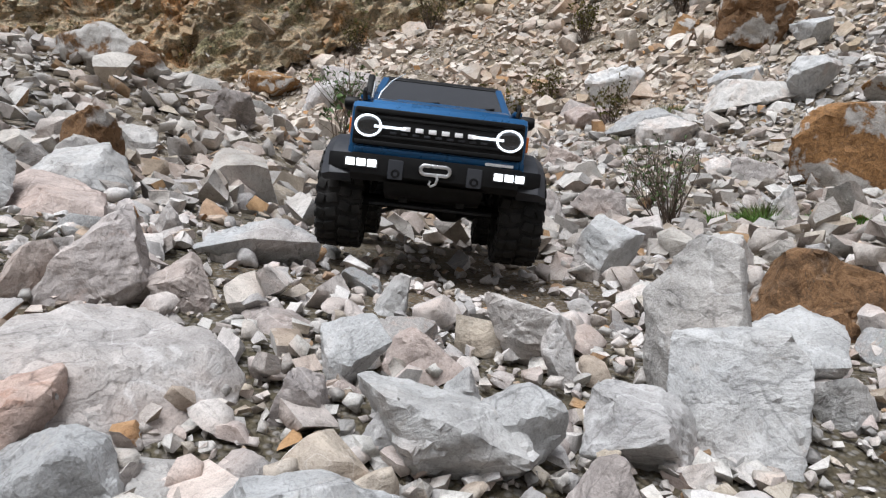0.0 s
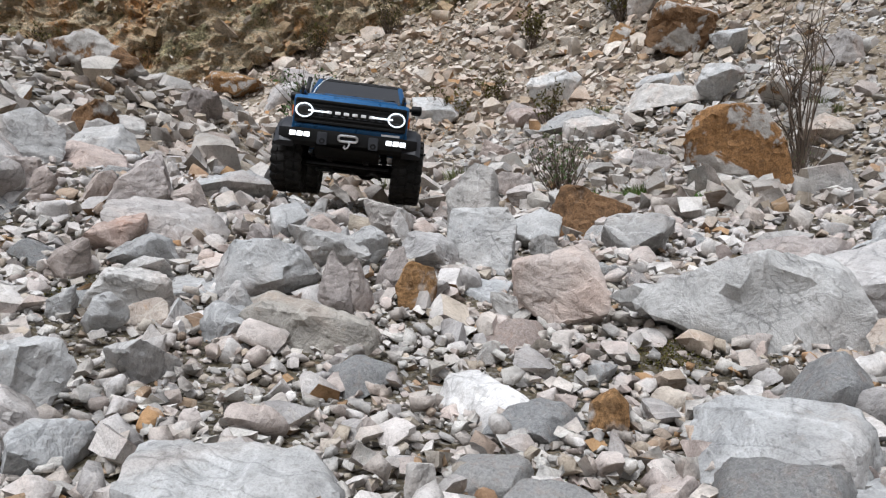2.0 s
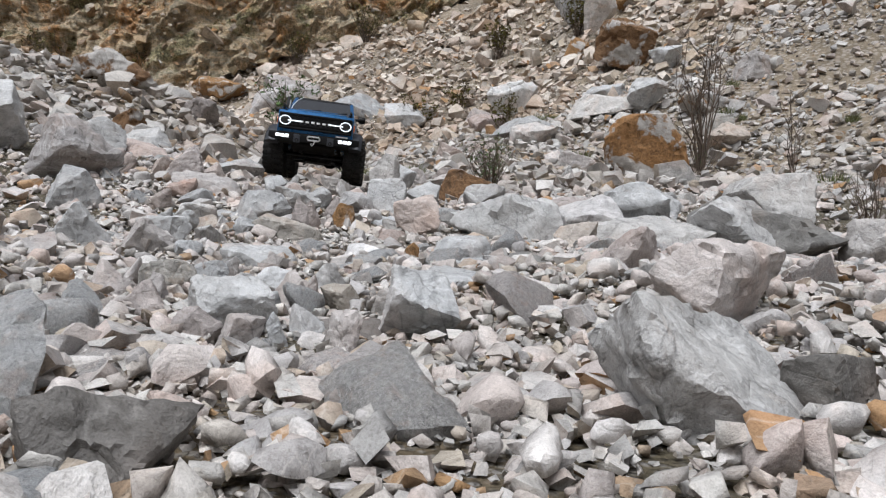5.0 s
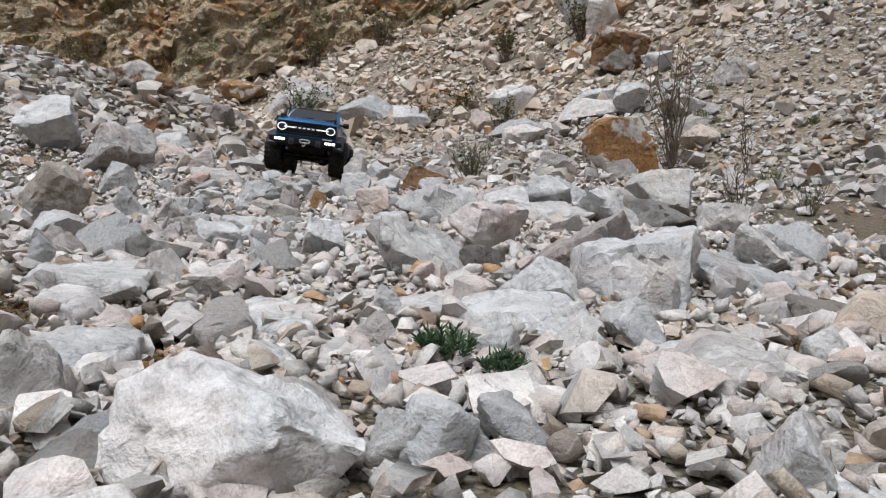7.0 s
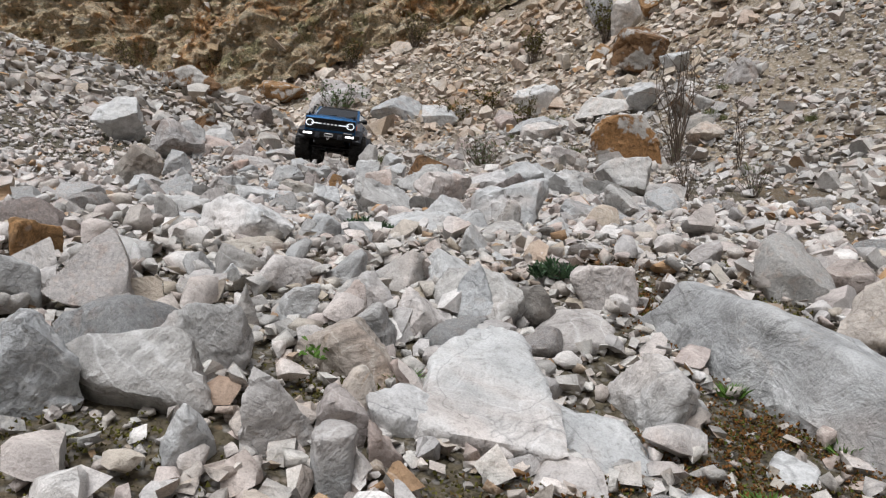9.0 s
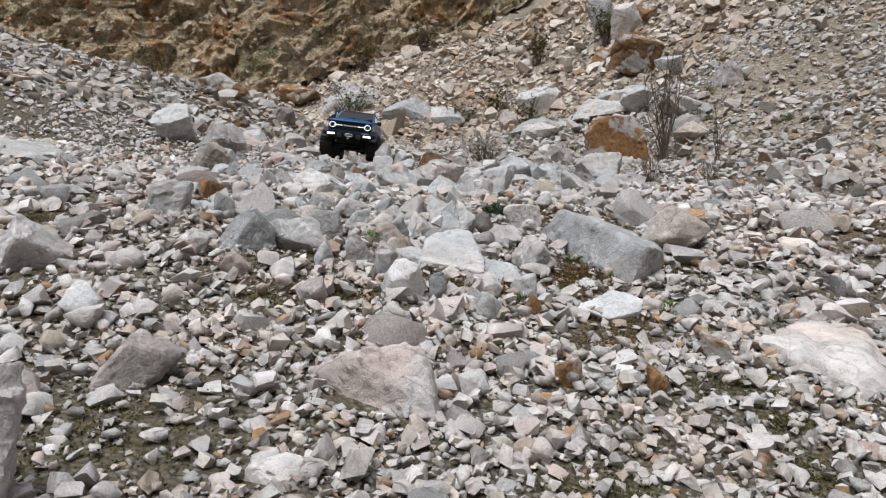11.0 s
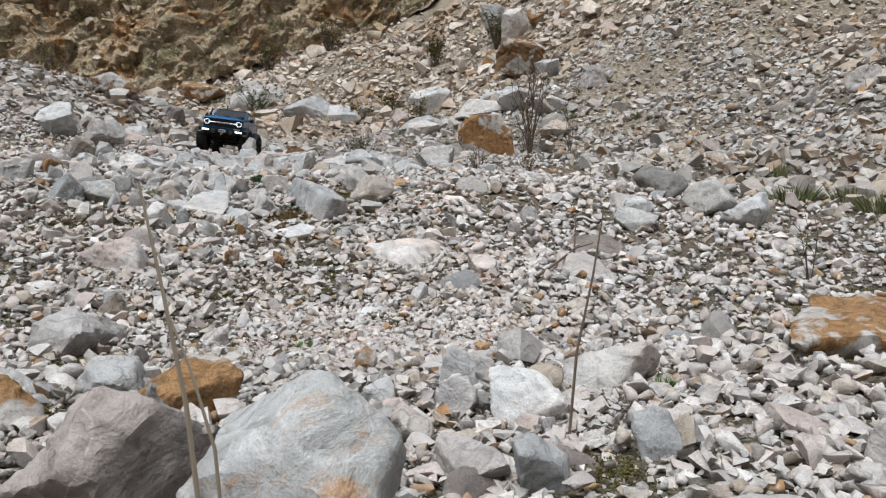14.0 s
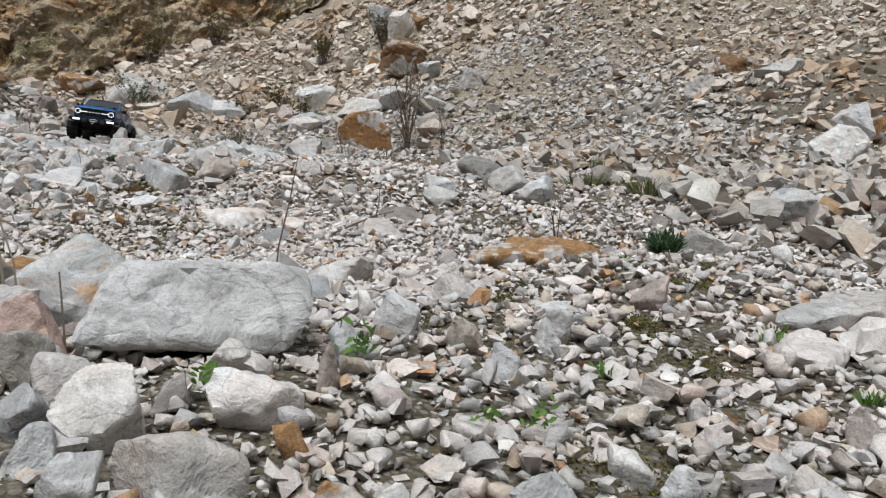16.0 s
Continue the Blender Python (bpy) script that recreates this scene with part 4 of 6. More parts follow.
# ---- loose scree ----
def variants(count, cuts, seed, level=0, flat=(0.34, 0.72)):
    """Shapes of loose angular stones; level: how often their faces are split and flaked."""
    kit = []
    for k in range(count):
        r = random.Random(seed + k)
        bm = broken(seed + 100 * k, 1.0, r.uniform(0.5, 0.95), r.uniform(*flat), cuts, 0.4, 0.0, 1.0, 0.8)
        bmesh.ops.triangulate(bm, faces=bm.faces)
        if level:
            weathered(bm, seed + k, 1.0, 0.42 / level ** 1.2, 0.85, k % 2)
        else:
            for v in bm.verts:
                q = v.co * 2.3 + Vector((k, 2.7 * k, seed % 13))
                v.co += Vector((noise.noise(q), noise.noise(q + Vector((9, 0, 0))), noise.noise(q + Vector((0, 9, 0))))) * 0.08
        bm.verts.index_update()
        kit.append((np.array([v.co for v in bm.verts]) - (0, 0, 0.22), np.array([[v.index for v in f.verts] for f in bm.faces])))
        bm.free()
    return kit


def chips(count, seed):
    """Shapes of the smallest angular chips: crooked six-sided splinters."""
    kit = []
    for k in range(count):
        r = random.Random(seed + k)
        sx, sy, sz = 0.5, r.uniform(0.28, 0.46), r.uniform(0.16, 0.32)
        v = [(x * sx * r.uniform(0.3, 1.1) + r.uniform(-0.1, 0.1), y * sy * r.uniform(0.3, 1.2) + r.uniform(-0.08, 0.08), z * sz * r.uniform(0.3, 1.2) + sz - 0.1)
             for z in (-1, 1) for y in (-1, 1) for x in (-1, 1)]
        quads = ((0, 2, 3, 1), (4, 5, 7, 6), (0, 1, 5, 4), (2, 6, 7, 3), (0, 4, 6, 2), (1, 3, 7, 5))
        kit.append((np.array(v), np.array([t for a, b, c, d in quads for t in ((a, b, c), (a, c, d))])))
    return kit


def clear_of(x, y, s, share=0.64):
    """True where a stone of size s does not lie inside a large one."""
    ok = np.ones(len(x), bool)
    for cx, cy, a, b, turn in FOOTPRINTS:
        near = (np.abs(x - cx) < a + b) & (np.abs(y - cy) < a + b)
        dx, dy = x - cx, y - cy
        u, v = dx * math.cos(turn) + dy * math.sin(turn), -dx * math.sin(turn) + dy * math.cos(turn)
        ok &= ~(near & ((u / (a * share)) ** 2 + (v / (b * share)) ** 2 < 1))
    return ok


def turns(rng, n, x, y, tilt):
    """Rotation matrices: a free turn about the slope's normal and a tilt."""
    e = 0.06
    gx, gy = (ground_z(x + e, y) - ground_z(x - e, y)) / (2 * e), (ground_z(x, y + e) - ground_z(x, y - e)) / (2 * e)
    n3 = np.stack([-np.clip(gx, -1, 1) + rng.normal(0, tilt, n), -np.clip(gy, -1, 1) + rng.normal(0, tilt, n), np.ones(n)], 1)
    n3 /= np.linalg.norm(n3, axis=1)[:, None]
    a = rng.uniform(0, 2 * np.pi, n)
    t = np.stack([np.cos(a), np.sin(a), np.zeros(n)], 1)
    t -= n3 * (t * n3).sum(1)[:, None]
    t /= np.linalg.norm(t, axis=1)[:, None]
    return np.stack([t, np.cross(n3, t), n3], 2)


def heap(name, kit, x, y, z, s, tilt, seed, material, label, soften=48):
    """Many loose stones in one mesh."""
    rng = np.random.default_rng(seed)
    n = len(x)
    r = turns(rng, n, x, y, tilt) * s[:, None, None]
    pick = rng.integers(0, len(kit), n)
    vs, fs, at = [], [], 0
    for k, (v, f) in enumerate(kit):
        i = np.flatnonzero(pick == k)
        if len(i):
            p = np.einsum("nij,vj->nvi", r[i], v) + np.stack([x[i], y[i], z[i]], 1)[:, None]
            vs.append(p.reshape(-1, 3))
            fs.append((f[None] + (at + np.arange(len(i)) * len(v))[:, None, None]).reshape(-1, 3))
            at += p.shape[0] * p.shape[1]
    me = mesh_of(name, np.concatenate(vs), np.concatenate(fs), material, True)
    me.set_sharp_from_angle(angle=radians(soften))
    return tagged(new(name, me), label, "gravel", kind="stuff")


def strewn(count, box, sizes, seed, spread=0.55, lift=0.4, most=2.6, keep=None, least=-0.05):
    rng = np.random.default_rng(seed)
    blur = 0.05 * (box[1] - box[0])
    x, y = rng.uniform(box[0], box[1], count) + rng.normal(0, blur, count), rng.uniform(box[2], box[3], count) + rng.normal(0, 0.5 * blur, count)
    s = np.clip(sizes * np.exp(rng.normal(0, spread, count)), sizes * 0.45, sizes * most)
    ok = clear_of(x, y, s)
    # no large stone lies under the truck
    ok &= ~((np.abs(x - TRUCK[0]) < 0.15) & (np.abs(y - TRUCK[1]) < 0.29) & (s > 0.026))
    ok &= (((x - 0.79) / 0.17) ** 2 + ((y + 2.07) / 0.13) ** 2 > 1) | (s < 0.016)
    if keep is not None:
        ok &= keep(x, y, rng.uniform(0, 1, count))
    x, y, s = x[ok], y[ok], s[ok]
    return x, y, relief(x, y) + s * rng.uniform(least, lift, len(x)), s


FINE = variants(34, 6, 1700, 1, (0.42, 0.8))
COARSE, NEAR_COARSE = variants(24, 7, 2600, 1, (0.4, 0.75)), variants(24, 8, 2700, 2, (0.36, 0.7))
CHIP = chips(24, 8600)
TINY, GRIT = chips(10, 8200) + variants(34, 5, 8300, 0, (0.4, 0.75)), variants(44, 5, 9100, 0, (0.45, 0.85))


# ---- the model truck ----
def part(name, bm, material, parent, label="", smooth=30):
    """Link a bmesh as one mesh under a thing or a part."""
    bmesh.ops.recalc_face_normals(bm, faces=bm.faces)
    ob = new(name, finish(name, bm, material, smooth))
    ob.parent = parent
    return tagged(ob, label) if label else ob


def hull_box(bm, x0, x1, y0, y1, z0, z1, bevel=0.0, m=None):
    got = bmesh.ops.create_cube(bm, size=1.0, matrix=Matrix.Translation(((x0 + x1) / 2, (y0 + y1) / 2, (z0 + z1) / 2)) @ Matrix.Diagonal((x1 - x0, y1 - y0, z1 - z0, 1)))
    vs = got["verts"]
    if bevel:
        es = list({e for v in vs for e in v.link_edges})
        vs = [v for v in bmesh.ops.bevel(bm, geom=es, offset=bevel, segments=2, affect="EDGES", profile=0.6)["verts"]] + [v for v in vs if v.is_valid]
    if m is not None:
        bmesh.ops.transform(bm, matrix=m, verts=list({v for v in vs if v.is_valid}))
    return bm


def box(*a, **k):
    return hull_box(bmesh.new(), *a, **k)


def prism(profile, x0, x1, bevel=0.0, axis="x", taper=1.0):
    """A profile of (y, z) pairs drawn out along x; taper narrows the far ends' outline."""
    bm = bmesh.new()
    a = [bm.verts.new((x0, y, z)) for y, z in profile]
    b = [bm.verts.new((x1, y, z)) for y, z in profile]
    bm.faces.new(a)
    bm.faces.new(b[::-1])
    rim = []
    for k in range(len(profile)):
        f = bm.faces.new((a[k - 1], a[k], b[k], b[k - 1]))
    if bevel:
        rim = [e for e in bm.edges if abs(e.verts[0].co.x - e.verts[1].co.x) < 1e-6]
        bmesh.ops.bevel(bm, geom=rim, offset=bevel, segments=2, affect="EDGES", profile=0.6)
    bmesh.ops.triangulate(bm, faces=[f for f in bm.faces if len(f.verts) > 4])
    return bm


def tube(points, radius, sides=8, closed=False):
    """A round bar along points; radius may be a number or one number a point."""
    bm = bmesh.new()
    pts = [Vector(p) for p in points]
    rs = radius if isinstance(radius, (list, tuple)) else [radius] * len(pts)
    rings = []
    for k, p in enumerate(pts):
        if closed:
            way = pts[(k + 1) % len(pts)] - pts[k - 1]
        else:
            way = pts[min(k + 1, len(pts) - 1)] - pts[max(k - 1, 0)]
        q = way.to_track_quat("Z", "Y").to_matrix()
        rings.append([bm.verts.new(p + q @ Vector((math.cos(a) * rs[k], math.sin(a) * rs[k], 0))) for a in (2 * math.pi * s / sides for s in range(sides))])
    for k in range(len(rings) if closed else len(rings) - 1):
        a, b = rings[k], rings[(k + 1) % len(rings)]
        best = 0
        if closed and k == len(rings) - 1:
            best = min(range(sides), key=lambda s: (a[0].co - b[s].co).length)
        for s in range(sides):
            bm.faces.new((a[s], a[(s + 1) % sides], b[(s + 1 + best) % sides], b[(s + best) % sides]))
    if not closed:
        bm.faces.new(rings[0][::-1])
        bm.faces.new(rings[-1])
    return bm


def lathe(profile, sides=40):
    """A profile of (radius, x) pairs turned round the x axis; closed if its ends meet."""
    bm = bmesh.new()
    rings = [[bm.verts.new((x, r * math.cos(a), r * math.sin(a))) for a in (2 * math.pi * s / sides for s in range(sides))] for r, x in profile]
    for a, b in zip(rings, rings[1:]):
        for s in range(sides):
            bm.faces.new((a[s], a[(s + 1) % sides], b[(s + 1) % sides], b[s]))
    return bm


def moved(bm, m):
    bmesh.ops.transform(bm, matrix=m, verts=bm.verts)
    return bm


def joined(*bms):
    out = bmesh.new()
    for b in bms:
        me = bpy.data.meshes.new("piece")
        b.to_mesh(me)
        b.free()
        out.from_mesh(me)
        bpy.data.meshes.remove(me)
    return out


def dusty(name, colour, rough, dust, much, metal=0.0, coat=0.0):
    """Paint, plastic or rubber with a thin uneven film of dust."""
    m, nt, b = fresh(name, rough, metal, colour)
    tc = nt.nodes.new("ShaderNodeTexCoord").outputs["Object"]
    film = ramp(nt, noise_of(nt, tc, 38, 6, 0.7, 0.4), [(0.42, G(0)), (0.75, G(much))])
    nt.links.new(mix(nt, film, colour, dust), b.inputs["Base Color"])
    nt.links.new(ramp(nt, noise_of(nt, tc, 60, 4, 0.6), [(0.3, G(rough * 0.8)), (0.75, G(min(1, rough * 1.35)))]), b.inputs["Roughness"])
    b.inputs["Coat Weight"].default_value, b.inputs["Coat Roughness"].default_value = coat, 0.06
    bump(nt, b, [(noise_of(nt, tc, 420, 3, 0.6), 0.12, 0.0006)])
    return m


PAINT = dusty("blue_metallic_paint", (0.008, 0.105, 0.27), 0.30, (0.22, 0.24, 0.26), 0.06, 0.5, 0.35)
PLASTIC = dusty("black_plastic", (0.003, 0.003, 0.0034), 0.55, (0.06, 0.055, 0.05), 0.05)
PLASTIC.node_tree.nodes["Principled BSDF"].inputs["Specular IOR Level"].default_value = 0.25
FLARE = dusty("dark_grey_plastic", (0.022, 0.025, 0.032), 0.5, (0.15, 0.14, 0.13), 0.12)
RUBBER = dusty("dusty_rubber", (0.007, 0.0068, 0.0065), 0.85, (0.09, 0.08, 0.072), 0.3)
GLASS = dusty("tinted_window", (0.010, 0.012, 0.015), 0.07, (0.13, 0.13, 0.13), 0.06)
GLASS.node_tree.nodes["Principled BSDF"].inputs["Coat Weight"].default_value = 1.0
GLASS.node_tree.nodes["Principled BSDF"].inputs["Specular IOR Level"].default_value = 1.0
SILVER = dusty("brushed_aluminium", (0.75, 0.75, 0.76), 0.3, (0.4, 0.38, 0.36), 0.15, 1.0)
WHITE = dusty("white_plastic", (0.9, 0.9, 0.9), 0.35, (0.6, 0.58, 0.55), 0.05)
ROOF = dusty("glossy_black_roof", (0.016, 0.014, 0.013), 0.2, (0.12, 0.10, 0.085), 0.35, 0.0, 0.6)
AMBER = dusty("amber_lens", (0.75, 0.16, 0.01), 0.25, (0.4, 0.2, 0.1), 0.1)


def lit(name, colour, strength):
    m, nt, b = fresh(name, 0.3, 0, colour)
    b.inputs["Emission Color"].default_value, b.inputs["Emission Strength"].default_value = (*colour, 1), strength
    return m


LED = lit("white_led", (0.93, 0.97, 1.0), 2.0)
HALO = lit("headlight_halo", (0.88, 0.95, 1.0), 0.9)

truck = tagged(new("model_truck"), "blue radio-controlled model off-road truck with black trim standing on the scree", "model truck")


def arch(yc, r, z0, steps=9):
    """Wheel-arch outline from back to front."""
    a0 = math.asin((z0 - 0.071) / r)
    return [(yc + r * math.cos(a), 0.071 + r * math.sin(a)) for a in (a0 + (math.pi - 2 * a0) * k / steps for k in range(steps + 1))]


AX, WZ = 0.162, 0.0765
side = [(-0.231, 0.122), (-0.236, 0.135), (-0.236, 0.186), (-0.229, 0.194), (-0.16, 0.199), (-0.088, 0.203), (0.232, 0.203), (0.238, 0.195), (0.238, 0.125), (0.233, 0.105)]
side += arch(AX, 0.074, 0.102) + arch(-AX, 0.074, 0.102)
part("body", prism(side, -0.094, 0.094, 0.006), PAINT, truck, "metallic blue body shell")
hood = prism([(-0.226, 0.190), (-0.224, 0.1985), (-0.205, 0.2035), (-0.10, 0.2085), (-0.092, 0.205), (-0.092, 0.196)], -0.074, 0.074, 0.004)
hood_ob = part("hood", hood, PAINT, truck, "metallic blue hood with a raised centre")
part("bulge", prism([(-0.20, 0.203), (-0.195, 0.2065), (-0.115, 0.2105), (-0.108, 0.206)], -0.05, 0.05, 0.002), PAINT, hood_ob)
for s in (-1, 1):
    part("hood_strip", box(s * 0.083 - 0.005, s * 0.083 + 0.005, -0.218, -0.1, 0.199, 0.2045, 0.0015), PAINT, truck)
    loop = [(s * 0.082, -0.225, 0.196), (s * 0.083, -0.224, 0.207), (s * 0.0835, -0.214, 0.212), (s * 0.084, -0.203, 0.208), (s * 0.084, -0.200, 0.202)]
    part("trail_sight", tube(loop, 0.0026, 6), PLASTIC, truck, "black loop at the hood corner")


def loft(low, high, z0, z1, bevel=0.0):
    """A block between two rectangles (x half, y0, y1)."""
    bm = bmesh.new()
    rows = []
    for (hx, y0, y1), z in ((low, z0), (high, z1)):
        rows.append([bm.verts.new(p) for p in ((-hx, y0, z), (hx, y0, z), (hx, y1, z), (-hx, y1, z))])
    a, b = rows
    bm.faces.new(a[::-1])
    bm.faces.new(b)
    for k in range(4):
        bm.faces.new((a[k], a[(k + 1) % 4], b[(k + 1) % 4], b[k]))
    if bevel:
        bmesh.ops.bevel(bm, geom=list(bm.edges), offset=bevel, segments=2, affect="EDGES", profile=0.6)
    return bm


part("cab", loft((0.0865, -0.078, 0.232), (0.0745, -0.040, 0.222), 0.200, 0.259, 0.004), PLASTIC, truck, "black hard-top cab")
# windscreen and its blue frame lie on the leaning front plane
up = Vector((0, 0.042, 0.058)).normalized()
out = Vector((0, -up.z, up.y))


def on_screen(x, v, off=0.0):
    return Vector((x, -0.083, 0.2035)) + up * v + out * off


def screen_bar(x0, v0, x1, v1, w, thick, mat, name, parent, label=""):
    a, b = on_screen(x0, v0), on_screen(x1, v1)
    way = (b - a).normalized()
    across = way.cross(out)
    bm = bmesh.new()
    rows = [[bm.verts.new(p + across * w * s + out * o) for s, o in ((-1, -0.002), (1, -0.002), (1, thick), (-1, thick))] for p in (a, b)]
    bm.faces.new(rows[0][::-1])
    bm.faces.new(rows[1])
    for k in range(4):
        bm.faces.new((rows[0][k], rows[0][(k + 1) % 4], rows[1][(k + 1) % 4], rows[1][k]))
    bmesh.ops.bevel(bm, geom=list(bm.edges), offset=min(w, thick) * 0.3, segments=1, affect="EDGES")
    return part(name, bm, mat, parent, label)


pane = bmesh.new()
c = [pane.verts.new(on_screen(x, v, o)) for o in (0.003, 0.0) for x, v in ((-0.080, 0.004), (0.080, 0.004), (0.0705, 0.067), (-0.0705, 0.067))]
for f in ((0, 1, 2, 3), (7, 6, 5, 4), (0, 4, 5, 1), (1, 5, 6, 2), (2, 6, 7, 3), (3, 7, 4, 0)):
    pane.faces.new([c[k] for k in f])
windscreen = part("windscreen", pane, GLASS, truck, "dark tinted windscreen")
screen_bar(-0.0855, 0.0, -0.0745, 0.071, 0.0045, 0.005, PAINT, "windscreen_pillar", truck)
screen_bar(0.0855, 0.0, 0.0745, 0.071, 0.0045, 0.005, PAINT, "windscreen_pillar", truck)
screen_bar(-0.074, 0.070, 0.074, 0.070, 0.0035, 0.005, PLASTIC, "windscreen_header", truck)
screen_bar(-0.085, 0.001, 0.085, 0.001, 0.003, 0.005, PLASTIC, "cowl", truck)
for x in (-0.052, 0.018):
    w = screen_bar(x, 0.007, x + 0.044, 0.018, 0.0011, 0.006, PLASTIC, "wiper", truck, "thin black wiper arm")
    screen_bar(x + 0.004, 0.012, x + 0.05, 0.023, 0.0008, 0.0055, PLASTIC, "wiper_blade", w)
roof = part("roof", loft((0.0785, -0.047, 0.226), (0.0745, -0.043, 0.222), 0.257, 0.2675, 0.003), ROOF, truck, "dusty glossy black roof panel")
for x in (-0.052, -0.026, 0.0, 0.026, 0.052):
    part("rib", box(x - 0.0035, x + 0.0035, 0.004, 0.205, 0.2665, 0.2698, 0.001), ROOF, roof)
for y in (-0.006, 0.085):
    part("roof_seam", box(-0.072, 0.072, y - 0.0012, y + 0.0012, 0.2665, 0.2685), PLASTIC, roof)
part("roof_aerial_base", box(0.058, 0.068, 0.195, 0.209, 0.267, 0.275, 0.002), SILVER, roof, "small silver fitting")

for s in (-1, 1):
    # side glass, doors, handles, sills
    for y0, y1 in ((-0.05, 0.022), (0.034, 0.104), (0.118, 0.206)):
        bm = bmesh.new()
        lean0, lean1 = 0.0865 - 0.012 * (0.0085 / 0.059), 0.0865 - 0.012 * (0.052 / 0.059)
        slant = 0.022 if y0 < -0.04 else 0.0
        ps = [(lean0, y0, 0.2085), (lean0, y1, 0.2085), (lean1, y1, 0.252), (lean1, y0 + slant, 0.252)]
        vs = [bm.verts.new((s * (x + o), y, z)) for o in (0.0022, -0.002) for x, y, z in ps]
        for f in ((0, 1, 2, 3), (7, 6, 5, 4), (0, 4, 5, 1), (1, 5, 6, 2), (2, 6, 7, 3), (3, 7, 4, 0)):
            bm.faces.new([vs[k] for k in f])
        part("side_window", bm, GLASS, truck, "dark tinted side window")
    for y0, y1 in ((-0.076, 0.026), (0.030, 0.092)):
        door = part("door", box(s * 0.0935 - 0.0015, s * 0.0935 + 0.0015, y0, y1, 0.112, 0.199, 0.0012), PAINT, truck)
        part("door_handle", box(s * 0.096 - 0.002, s * 0.096 + 0.002, y1 - 0.022, y1 - 0.006, 0.186, 0.1905, 0.001), PLASTIC, door, "black door handle")
    part("side_step", tube([(s * 0.094, -0.088, 0.098), (s * 0.103, -0.08, 0.094), (s * 0.103, 0.08, 0.094), (s * 0.094, 0.088, 0.098)], 0.0042, 8), PLASTIC, truck, "black rock slider")
    for yc in (-AX, AX):
        bm = bmesh.new()
        rows = []
        for k in range(15):
            a = radians(26 + 128 * k / 14)
            rows.append([bm.verts.new((s * x, yc + r * math.cos(a) * (1.06 if abs(math.cos(a)) > 0.5 else 1.0), 0.062 + r * math.sin(a))) for r, x in ((0.074, 0.088), (0.094, 0.088), (0.0925, 0.110), (0.086, 0.1185), (0.075, 0.117))])
        for a, b in zip(rows, rows[1:]):
            for k in range(5):
                bm.faces.new((a[k], a[(k + 1) % 5], b[(k + 1) % 5], b[k]))
        bm.faces.new(rows[0])
        bm.faces.new(rows[-1][::-1])
        part("wheel_arch_flare", bm, FLARE, truck, "matt dark grey plastic flare")
    arm = part("mirror_arm", tube([(s * 0.084, -0.076, 0.209), (s * 0.094, -0.079, 0.206), (s * 0.103, -0.080, 0.2075)], 0.004, 8), PLASTIC, truck)
    part("mirror", box(s * 0.109 - 0.0095, s * 0.109 + 0.0095, -0.086, -0.070, 0.199, 0.217, 0.004), PLASTIC, truck, "black door mirror")
    # lamps
    lamp = part("headlight", moved(lathe([(0.0001, -0.006), (0.0155, -0.006), (0.0155, 0.003), (0.0135, 0.004), (0.0001, 0.0035)], 28), Matrix.Translation((s * 0.0745, -0.2395, 0.1625)) @ Matrix.Rotation(radians(-90), 4, "Z")), GLASS, truck, "round headlight with a glowing ring")
    ring = [(s * 0.0745 + 0.0132 * math.cos(a), -0.2445, 0.1625 + 0.0132 * math.sin(a)) for a in (2 * math.pi * k / 28 for k in range(28))]
    part("halo", tube(ring, 0.0014, 6, True), HALO, lamp, "white glowing ring")
    part("light_bar", box(s * 0.052 - 0.0165, s * 0.052 + 0.0165, -0.2465, -0.242, 0.1609, 0.1641, 0.0008), HALO, lamp, "white glowing bar")
    part("marker_lamp", box(s * 0.0945 - 0.0015, s * 0.0945 + 0.0022, -0.228, -0.22, 0.152, 0.172, 0.001), AMBER, truck, "amber side marker")

# nose
grille = part("grille", box(-0.0905, 0.0905, -0.2415, -0.232, 0.138, 0.1865, 0.004), PLASTIC, truck, "black front grille")
for z0, z1, y in ((0.1795, 0.1855, -0.2445), (0.1385, 0.144, -0.2445), (0.1485, 0.1525, -0.2432), (0.1725, 0.1765, -0.2432)):
    part("grille_bar", box(-0.088, 0.088, y, -0.24, z0, z1, 0.0012), PLASTIC, grille)
for k in range(9):
    x = -0.048 + 0.012 * k
    part("grille_slot", box(x - 0.0035, x + 0.0035, -0.2428, -0.24, 0.1545, 0.1575, 0.0006), FLARE, grille)
for k in range(6):
    x = -0.0345 + 0.0138 * k
    part("badge_bar", box(x - 0.0042, x + 0.0042, -0.2452, -0.2405, 0.1598, 0.1655, 0.0006), WHITE, grille, "plain white bar of the badge")
part("lower_lip", box(-0.088, 0.088, -0.239, -0.228, 0.127, 0.1375, 0.003), PAINT, truck, "blue strip below the grille")
part("number_tag", box(0.052, 0.082, -0.2405, -0.238, 0.1285, 0.1325, 0.0005), WHITE, truck, "small white strip")

